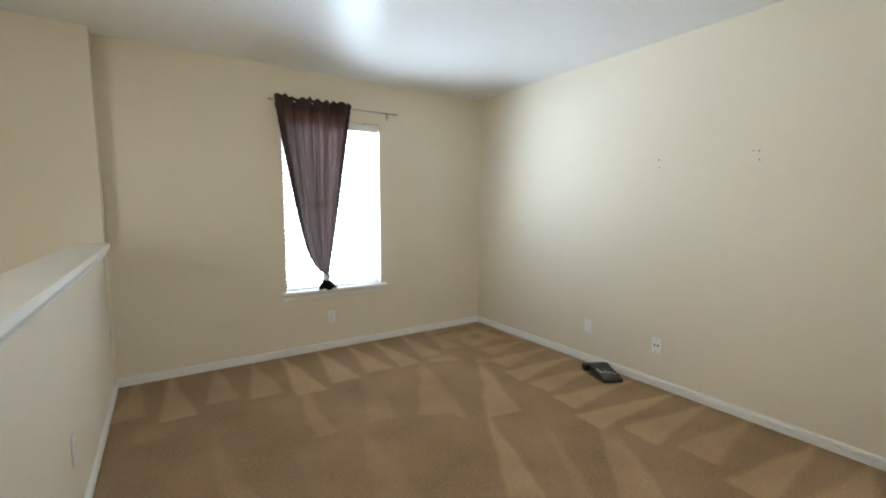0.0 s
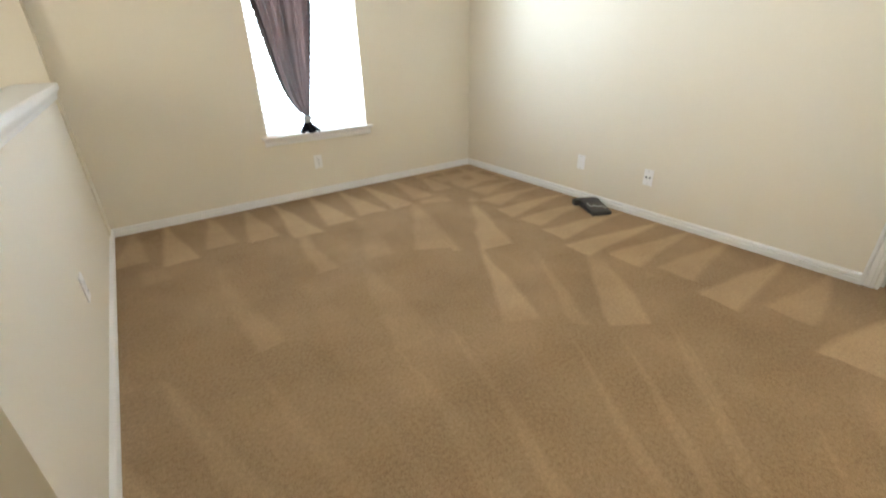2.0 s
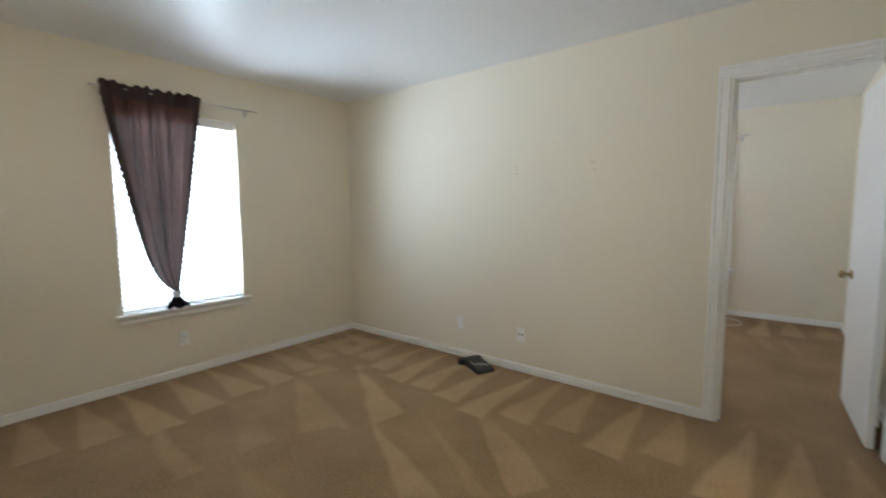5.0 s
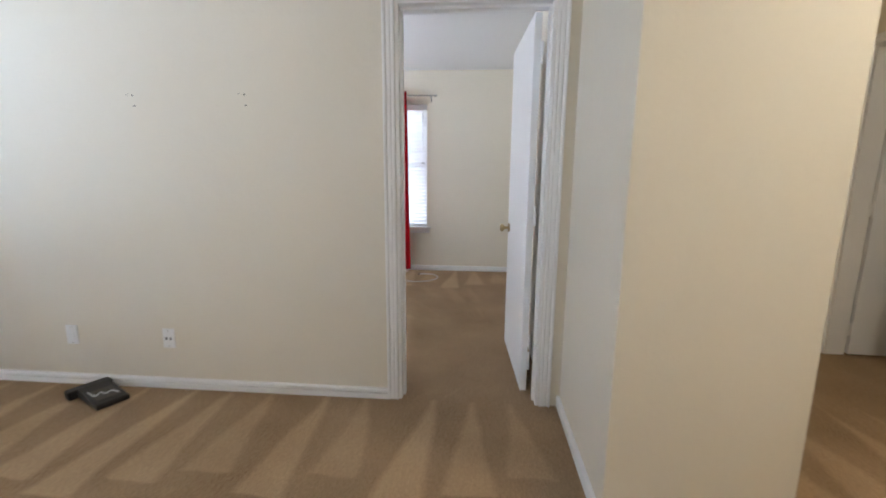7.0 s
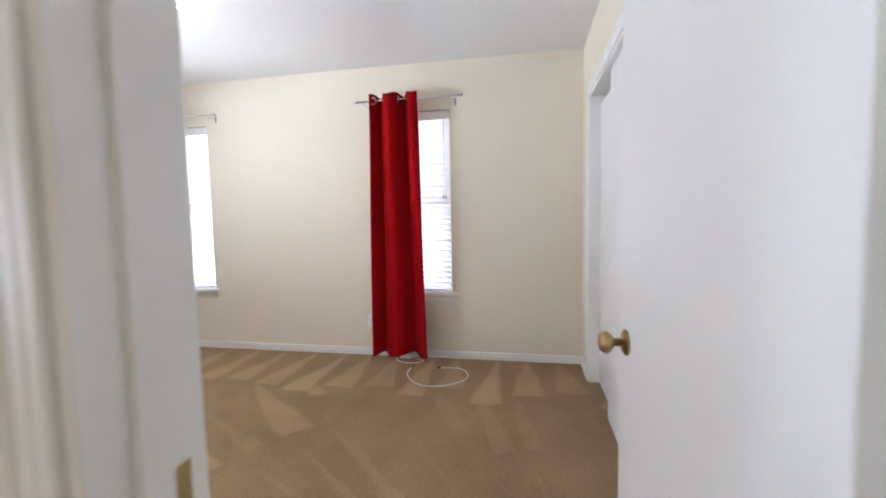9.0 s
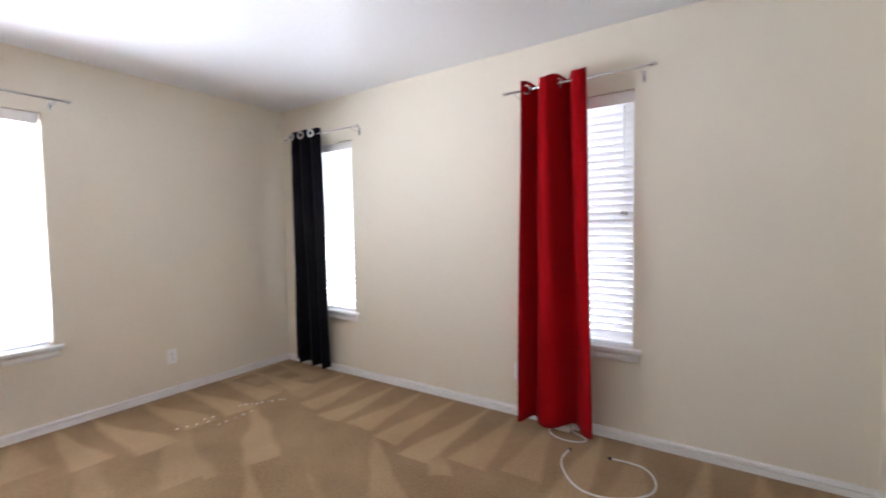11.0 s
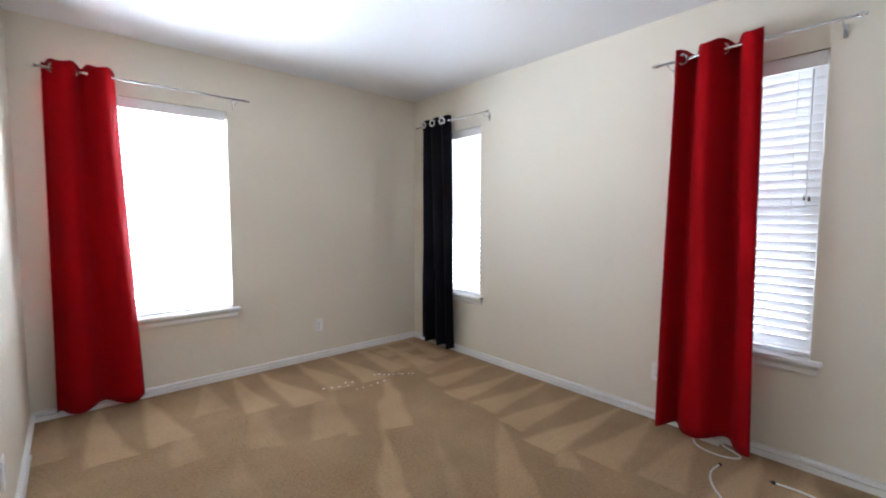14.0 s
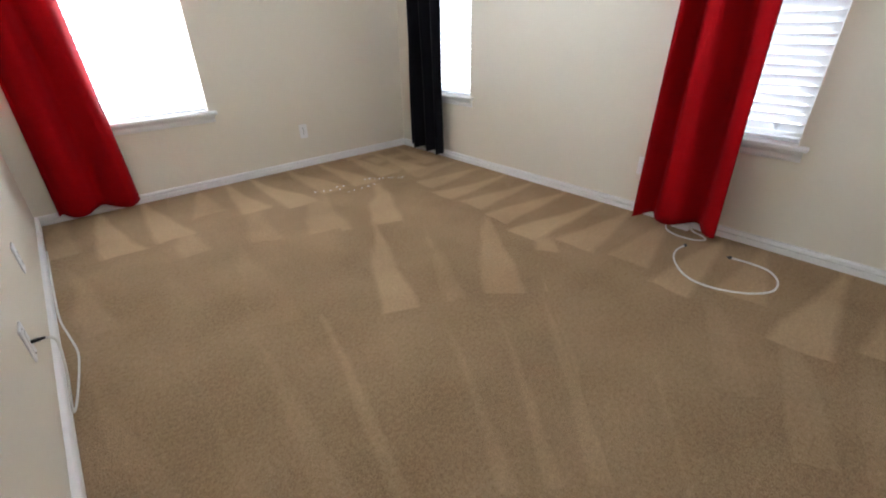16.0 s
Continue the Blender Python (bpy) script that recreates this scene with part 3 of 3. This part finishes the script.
window_unit("window_1", "bright white vinyl loft window with a painted sill", ((LWIN[0] + LWIN[1]) / 2, 0, WZ0), 0, LWIN[1] - LWIN[0])
window_unit("window_2", "bright white bedroom window with a painted sill", ((BWIN[0] + BWIN[1]) / 2, 0, WZ0), 0, BWIN[1] - BWIN[0])
window_unit("window_3", "narrow white bedroom window near the corner", (BE, sum(EWIN2) / 2, WZ0), -90, EWIN2[1] - EWIN2[0])
window_unit("window_4", "narrow white bedroom window with a painted sill", (BE, sum(EWIN3) / 2, WZ0), -90, EWIN3[1] - EWIN3[0])
placed(blind, "white slatted blind, lowered and glowing with daylight", "north", *LWIN, radians(-34))
placed(blind, "white slatted blind, lowered over the bedroom window", "north", *BWIN, radians(-34))
placed(blind, "narrow white slatted blind beside the black curtain", "east", *EWIN2, radians(-60))
lastb = placed(blind, "narrow white slatted blind beside the red curtain", "east", *EWIN3, radians(-61))
part("cord_tassel", lathe([(0.0015, 0.010), (0.004, 0.0), (0.0048, -0.012), (0.002, -0.015)], 10, (0, 0, 1), (0.235, 0.012, 0.80)), WOODB, lastb, "small brown cord tassel")
part("cord_tassel", lathe([(0.0015, 0.010), (0.004, 0.0), (0.0048, -0.012), (0.002, -0.015)], 10, (0, 0, 1), (0.255, 0.012, 0.795)), WOODB, lastb, "small brown cord tassel")


# ---- curtain rods and curtains; local x along the wall, y towards the wall, origin at the floor under the wall's face ----
def rod(label, at, rz, x0, x1, z, off, r=0.008):
    ob = thing("curtain_rod", label, "curtain rod", at, rz, "curtain rods")
    part("pole", lathe([(r, x0), (r, (x0 + x1) / 2), (r * 0.8, (x0 + x1) / 2 + 0.004), (r * 0.8, x1)], 14, (1, 0, 0), (0, -off, z)), CHROME, ob)
    for s, x in ((-1, x0), (1, x1)):
        part("finial", lathe([(r, 0), (r * 1.5, 0.004), (r * 1.5, 0.016), (r * 0.8, 0.02), (r * 1.25, 0.026), (r * 0.6, 0.032)], 14, (s, 0, 0), (x, -off, z)), CHROME, ob)
        b = part("bracket", tube([(x - s * 0.05, -0.004, z - 0.02), (x - s * 0.05, -off * 0.6, z - 0.022), (x - s * 0.05, -off, z - r - 0.004)], 0.004, 8, 5), CHROME, ob)
        part("mounting_plate", rounded_box(x - s * 0.05 - 0.009, x - s * 0.05 + 0.009, -0.005, -0.001, z - 0.05, z + 0.012, 0.001, 1), CHROME, b)
    return ob


def grommet_curtain(name, label, at, rz, top, bottom, z0, z1, off, mat, folds, amp, phase=0.0, seed=1, flat_rings=False):
    """A hanging panel: its folds run from the rings at the rod to the hem, wandering a little. top, bottom: the two ends along the wall."""
    ob = thing(name, label, "curtain", at, rz)
    bm = bmesh.new()
    nu, nv, rng = folds * 18 + 1, 44, random.Random(seed)
    drift = [rng.uniform(-1, 1) for _ in range(8)]
    grid = []
    for j in range(nv):
        t = j / (nv - 1)
        row = []
        for i in range(nu):
            u = i / (nu - 1)
            a = 2 * math.pi * folds * u + phase
            x = (top[0] + (top[1] - top[0]) * u) * (1 - t) + (bottom[0] + (bottom[1] - bottom[0]) * u) * t
            # folds loosen and lean on the way down
            s = a + 0.5 * t * math.sin(2.1 * u * math.pi + drift[0]) + 0.25 * math.sin(5 * t + drift[1])
            wave = math.sin(s) + 0.22 * t * math.sin(2 * s + drift[2])
            y = -off + amp * (1 - 0.25 * t) * wave + 0.006 * math.sin(7 * u + 4 * t + drift[3])
            x += 0.012 * math.cos(s) * (1 - 0.3 * t)
            z = z1 + (z0 - z1) * t
            if j == 0:
                z += 0.010 * math.cos(a * 2 + 0.6)
            if j == nv - 1:
                z += 0.012 * math.sin(s + 0.8) + 0.006 * math.sin(3 * u + drift[4])
            row.append(bm.verts.new((x, y, z)))
        grid.append(row)
    for a, b in zip(grid, grid[1:]):
        for i in range(nu - 1):
            bm.faces.new((a[i], a[i + 1], b[i + 1], b[i])).smooth = True
    cloth = part("panel", bm, mat, ob)
    so = cloth.modifiers.new("thickness", "SOLIDIFY")
    so.thickness = 0.0025
    # rings where the cloth crosses the rod
    # flat_rings: set on the room-side crests and turned to fit the camera's view
    for k in range(folds * 2):
        u = (k * math.pi + (math.pi / 2 if flat_rings else 0) - phase) / (2 * math.pi * folds)
        if flat_rings and k % 2 == 0:
            continue
        if not 0.02 < u < 0.98:
            continue
        x = top[0] + (top[1] - top[0]) * u
        lean = 1 if k % 2 == 0 else -1
        ax = Vector((0.25, -1, 0) if flat_rings else (0.75, -0.66 * lean, 0)).normalized()
        near = amp + 0.004 if flat_rings else 0.0
        ring = bmesh.new()
        n1, n2, R, rr = 24, 8, 0.026, 0.0085
        q = Vector((0, 0, 1)).rotation_difference(ax)
        rows = []
        for i in range(n1):
            c = 2 * math.pi * i / n1
            rows.append([ring.verts.new(q @ Vector(((R + rr * math.cos(2 * math.pi * j / n2)) * math.cos(c), (R + rr * math.cos(2 * math.pi * j / n2)) * math.sin(c), rr * math.sin(2 * math.pi * j / n2)))
                                        + Vector((x, -off - near, z1 - 0.045))) for j in range(n2)])
        for i in range(n1):
            for j in range(n2):
                ring.faces.new((rows[i][j], rows[(i + 1) % n1][j], rows[(i + 1) % n1][(j + 1) % n2], rows[i][(j + 1) % n2])).smooth = True
        part("grommet", ring, CHROME, cloth, "nickel curtain ring")
    return ob


# east wall pieces: local x runs towards the south (world -y) from y = 0
rod("nickel curtain rod above the bright bedroom window", (0, 0, 0), 0, 0.36, 1.50, 2.13, 0.105)
rod("nickel curtain rod above the window with the black curtain", (BE, 0, 0), -90, 0.20, 1.10, 2.13, 0.10)
rod("nickel curtain rod above the window with the red curtain", (BE, 0, 0), -90, 2.47, 3.30, 2.13, 0.12)
rod("thin white curtain rod above the loft window", (0, 0, 0), 0, -2.17, -1.07, 2.155, 0.07, 0.006)
grommet_curtain("curtain", "long red blackout curtain drawn beside the bright window", (0, 0, 0), 0, (0.378, 0.72), (0.352, 0.795), 0.05, 2.175, 0.115, RED, 2, 0.058, 0.9, 3)
grommet_curtain("curtain", "long black grommet curtain hanging in the room's corner", (BE, 0, 0), -90, (0.24, 0.64), (0.24, 0.70), 0.05, 2.175, 0.10, BLACK, 3, 0.040, 0.4, 5, True)
grommet_curtain("curtain", "long red grommet curtain reaching almost to the carpet", (BE, 0, 0), -90, (2.57, 2.965), (2.545, 3.01), 0.045, 2.175, 0.12, RED, 2, 0.070, -0.9, 8)


def knotted_curtain():
    """Brown voile gathered on the rod, narrowing to a knot with a short tail."""
    ob = thing("curtain", "sheer brown curtain tied in a knot above the sill", "curtain")
    bm = bmesh.new()
    nu, nv, rng = 121, 60, random.Random(4)
    ph = [rng.uniform(0, 6.28) for _ in range(8)]
    zt, zk = 2.19, 0.70

    def shape(u, t, left, right, j, dy=0.0):
        gather = 0.017 + 0.012 * t * (1 - t) * 4
        f = (math.sin(52 * u + ph[0] + 0.7 * math.sin(3 * t + ph[1])) * (0.55 - 0.25 * t)
             + math.sin(23 * u + ph[2] + 0.5 * t) * 0.7 + math.sin(81 * u + ph[3]) * 0.28 * (1 - t))
        y = -0.090 + gather * f - 0.03 * t * math.sin(math.pi * u) + dy
        z = zt + (zk - zt) * t
        if j < 2:
            z += 0.009 * math.sin(60 * u + ph[4]) * (1 if j == 0 else 0.4) + 0.006 * math.sin(17 * u)
        edge = 0.004 * math.sin(150 * t) * (1 if u > 0.5 else -1) * abs(2 * u - 1) ** 8
        return (left + (right - left) * u + edge, y, z)

    grid = []
    for j in range(nv):
        t = j / (nv - 1)
        left = -2.145 + 0.255 * t ** 1.15 + 0.115 * t ** 14
        right = -1.505 - 0.225 * t - 0.015 * t ** 10
        grid.append([bm.verts.new(shape(i / (nu - 1), t, left, right, j)) for i in range(nu)])
    for a, b in zip(grid, grid[1:]):
        for i in range(nu - 1):
            bm.faces.new((a[i], a[i + 1], b[i + 1], b[i])).smooth = True
    cloth = part("panel", bm, BROWN, ob)
    # doubled cloth: a hem down each side and a heading along the rod
    for lo, hi, j0, j1 in ((0, 7, 0, nv), (nu - 8, nu - 1, 0, nv), (7, nu - 8, 0, 5)):
        hem = bmesh.new()
        rows = []
        for j in range(j0, j1):
            t = j / (nv - 1)
            left = -2.145 + 0.255 * t ** 1.15 + 0.115 * t ** 14
            right = -1.505 - 0.225 * t - 0.015 * t ** 10
            rows.append([hem.verts.new(shape(i / (nu - 1), t, left, right, j, -0.004)) for i in range(lo, hi + 1)])
        for a, b in zip(rows, rows[1:]):
            for i in range(hi - lo):
                hem.faces.new((a[i], a[i + 1], b[i + 1], b[i])).smooth = True
        part("hem", hem, BROWN_HEM, cloth, "doubled dark brown hem")
    knot = lathe([(0.010, 0.715), (0.030, 0.70), (0.036, 0.682), (0.030, 0.664), (0.018, 0.652)], 24, (0, 0, 1), (-1.765, -0.09, 0))
    for v in knot.verts:
        v.co.x += 0.006 * math.sin(140 * v.co.z + 6 * v.co.y)
        v.co.y += 0.006 * math.sin(110 * v.co.x)
    part("tie", knot, GREY, ob, "pale tie band round the curtain")
    tail = bmesh.new()
    rows = []
    for j in range(9):
        t = j / 8
        rows.append([tail.verts.new((-1.768 + 0.018 * t + (0.02 + 0.055 * t) * math.cos(2 * math.pi * i / 40) * (1 + 0.16 * math.sin(9 * 2 * math.pi * i / 40)),
                                     -0.088 + (0.018 + 0.016 * t) * math.sin(2 * math.pi * i / 40) * (1 + 0.2 * math.cos(7 * 2 * math.pi * i / 40)),
                                     0.66 - 0.085 * t + 0.008 * t * math.sin(5 * 2 * math.pi * i / 40))) for i in range(40)])
    for a, b in zip(rows, rows[1:]):
        for i in range(40):
            tail.faces.new((a[i], a[(i + 1) % 40], b[(i + 1) % 40], b[i])).smooth = True
    part("tail", tail, BLACK, ob, "bunched dark end below the knot")
    return ob


knotted_curtain()


# ---- ceiling lamps ----
def ceiling_lamp(label, x, y, glass):
    ob = thing("ceiling_light", label, "ceiling light", (x, y, H), 0, "ceiling lights")
    part("base_ring", lathe([(0.0, -0.001), (0.165, -0.001), (0.168, -0.010), (0.165, -0.022), (0.150, -0.026)], 48), TRIM, ob)
    part("glass_dome", lathe([(0.152, -0.022), (0.150, -0.045), (0.135, -0.070), (0.105, -0.090), (0.06, -0.103), (0.012, -0.107), (0.001, -0.107)], 48), glass, ob, "glowing frosted glass dome")
    part("finial", lathe([(0.010, -0.106), (0.012, -0.112), (0.006, -0.122), (0.001, -0.124)], 16), BRASS, ob)
    return ob


ceiling_lamp("lit frosted dome light on the loft ceiling", -1.76, -2.12, GLOW)
ceiling_lamp("lit frosted dome light on the bedroom ceiling", 1.72, -2.02, GLOW_DIM)
# made-up fixture, never in view, that lifts the hall door's leaf
ceiling_lamp("added unseen dome light past the hall, brightening the open door", 0.0, -7.4, GLOW)
# added out-of-view fixture, set here to brighten the hall and the pier
ceiling_lamp("added unseen dome light brightening the hall and pier", -1.55, -5.5, GLOW_HALL_ADDED)


# ---- plates on the walls; local x along the wall, y out into the room ----
def plate(label, at, rz, style):
    ob = thing("outlet_plate", label, "wall outlet", at, rz, "wall plates")
    part("cover", rounded_box(-0.036, 0.036, 0.001, 0.008, -0.058, 0.058, 0.003), PLASTIC, ob)
    if style == "duplex":
        for z in (-0.020, 0.020):
            s = part("socket", lathe([(0.0, 0.0), (0.0165, 0.0), (0.0165, 0.0095), (0.015, 0.0105), (0.0, 0.0105)], 20, (0, 1, 0), (0, 0, z)), PLASTIC, ob)
            part("slot", boxes((-0.008, -0.0055, 0.0100, 0.0110, z - 0.001, z + 0.008), (0.0055, 0.008, 0.0100, 0.0110, z - 0.001, z + 0.007), (-0.002, 0.002, 0.0100, 0.0110, z - 0.010, z - 0.006)), HOLE, s)
    elif style == "jacks":
        for x in (-0.013, 0.013):
            part("jack", boxes((x - 0.006, x + 0.006, 0.0075, 0.0092, -0.007, 0.007)), HOLE, ob, "dark data socket")
    else:
        part("rocker", rounded_box(-0.017, 0.017, 0.0078, 0.0105, -0.034, 0.034, 0.002), PLASTIC, ob)
    for z in ((0.0,) if style == "duplex" else (-0.046, 0.046)):
        part("screw", lathe([(0.0, 0.0), (0.0032, 0.0), (0.0032, 0.0092), (0.0, 0.0095)], 10, (0, 1, 0), (0, 0, z)), CHROME, ob)
    return ob


plate("white duplex outlet under the loft window", (-1.70, 0, 0.30), 180, "duplex")
plate("white blank plate low on the loft wall", (0, -1.50, 0.305), 90, "rocker")
plate("white plate with two dark data sockets", (0, -2.095, 0.305), 90, "jacks")
plate("white duplex outlet low on the half wall", (HW, -1.63, 0.35), -90, "duplex")
plate("white duplex outlet on the bedroom wall by the window", (2.103, 0, 0.305), 180, "duplex")
plate("white duplex outlet partly behind the red curtain", (BE, -2.484, 0.305), 90, "duplex")
plate("white duplex outlet on the bedroom's inner wall", (BW, -1.36, 0.32), -90, "duplex")
cab = plate("white cable plate with a plugged black connector", (BW, -1.98, 0.28), -90, "rocker")
part("connector", lathe([(0.004, 0.008), (0.006, 0.012), (0.006, 0.03), (0.0045, 0.034), (0.0045, 0.045)], 12, (0, 1, 0), (0.0, 0, -0.005)), DARK, cab, "black cable connector")


# old fixing holes in the loft wall
def wall_hole(x, y, z, r):
    ob = mesh_object("screw_hole", lathe([(0.0, 0.0), (r, 0.0), (r * 1.3, 0.0006), (r * 0.7, 0.0015), (0.0, 0.0009)], 12, (-1, 0, 0), (x, y, z)), HOLE)
    tagged(ob, "small dark screw hole remaining in the wall", "wall mark", "old screw holes")


for y in (-2.04, -2.645):
    wall_hole(-0.0005, y, 1.630, 0.0035)
    wall_hole(-0.0005, y - 0.006, 1.578, 0.0035)
    wall_hole(-0.0005, y + 0.028, 1.634, 0.0025)


# ---- things on the floors ----
def device():
    """A black desk unit lying by the wall: wedge body, wide rear bar, pale print."""
    ob = thing("desk_phone_base", "black plastic electronic unit lying on the carpet", "electronic device", (-0.150, -1.775, 0.001), -27.0)
    bm = bmesh.new()
    v = add_box(bm, -0.075, 0.080, -0.145, 0.10, 0.0, 0.03)
    for q in v:
        if q.co.z > 0.02 and q.co.y > 0:
            q.co.z = 0.058
    bmesh.ops.bevel(bm, geom=list(bm.edges), offset=0.008, segments=3, profile=0.5, affect="EDGES")
    body = part("body", bm, DARK, ob)
    part("rear_bar", rounded_box(-0.118, 0.09, 0.085, 0.145, 0.005, 0.055, 0.008), DARK, ob)
    part("panel_inset", extrude_profile([(0.0, 0.0), (0.0015, 0.0), (0.0015, 0.11), (0.0, 0.11)], (-0.055, -0.10, 0.0365), (0.055, -0.10, 0.0365), (0, -0.1, 1), (0, 1, 0.115)), HOLE, body)
    part("print_mark", tube([(-0.055, 0.01, 0.0520), (-0.045, -0.05, 0.0455), (-0.01, -0.03, 0.0478), (0.0, -0.06, 0.0445), (0.03, -0.05, 0.0455), (0.05, -0.09, 0.0415)], 0.0034, 6, 6), GREY, body, "pale curved print")
    return ob


device()


def cable(label, pts, r, ends=()):
    ob = thing("cable", label, "cable")
    part("cord", tube(pts, r, 8, 10), CORDW, ob)
    for p, d in ends:
        part("plug", lathe([(r, 0), (r * 1.7, 0.003), (r * 1.7, 0.016), (r * 0.9, 0.018), (r * 0.5, 0.026)], 12, d, p), DARK, ob, "small dark connector")
    return ob


Z = 0.006
cable("loop of white coaxial cable on the carpet", [(2.89, -2.912, Z), (2.80, -2.905, Z), (2.70, -2.936, Z), (2.60, -3.01, Z), (2.55, -3.09, Z), (2.555, -3.19, Z), (2.61, -3.294, Z),
      (2.69, -3.36, Z), (2.766, -3.375, Z), (2.85, -3.355, Z), (2.915, -3.30, Z), (2.93, -3.22, Z), (2.922, -3.14, Z)], 0.005,
      [((2.89, -2.912, Z), (1, -0.2, 0)), ((2.922, -3.14, Z), (0, 1, 0))])
cable("white cable curling out under the red curtain", [(3.155, -2.70, 0.03), (3.114, -2.717, Z), (3.03, -2.76, Z), (2.995, -2.836, Z), (3.005, -2.92, Z), (3.05, -2.965, Z), (3.09, -2.93, Z), (3.12, -2.87, Z), (3.155, -2.83, 0.03)], 0.0045)
cable("white cable drooping from the wall plate along the baseboard", [(BW + 0.044, -1.98, 0.275), (BW + 0.065, -1.985, 0.25), (BW + 0.05, -1.995, 0.14), (BW + 0.024, -2.02, 0.03), (BW + 0.022, -2.03, Z),
      (BW + 0.035, -1.97, Z), (BW + 0.055, -1.80, Z), (BW + 0.062, -1.67, Z), (BW + 0.045, -1.52, Z), (BW + 0.026, -1.35, Z), (BW + 0.022, -1.04, Z), (BW + 0.022, -0.5, Z)], 0.004)
socket = thing("cable_box", "small white cable junction box behind the red curtain", "junction box", (BE - 0.05, -2.80, 0.0))
part("housing", rounded_box(-0.03, 0.03, -0.05, 0.05, 0.002, 0.04, 0.004), PLASTIC, socket)

# spots of sun through the blinds, built as pale boxes on the carpet
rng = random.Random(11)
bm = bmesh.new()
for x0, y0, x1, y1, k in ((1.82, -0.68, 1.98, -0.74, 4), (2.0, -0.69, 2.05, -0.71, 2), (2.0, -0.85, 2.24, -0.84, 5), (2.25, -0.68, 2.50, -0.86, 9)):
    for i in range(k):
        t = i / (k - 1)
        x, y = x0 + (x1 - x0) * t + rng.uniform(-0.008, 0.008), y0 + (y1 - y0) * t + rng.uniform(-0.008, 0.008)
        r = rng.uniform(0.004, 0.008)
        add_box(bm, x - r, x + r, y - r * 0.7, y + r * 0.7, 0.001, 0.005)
lint = mesh_object("sun_flecks", bm, SUN_FLECK)
tagged(lint, "painted flecks of sunlight on the bedroom carpet", "lint", kind="stuff")
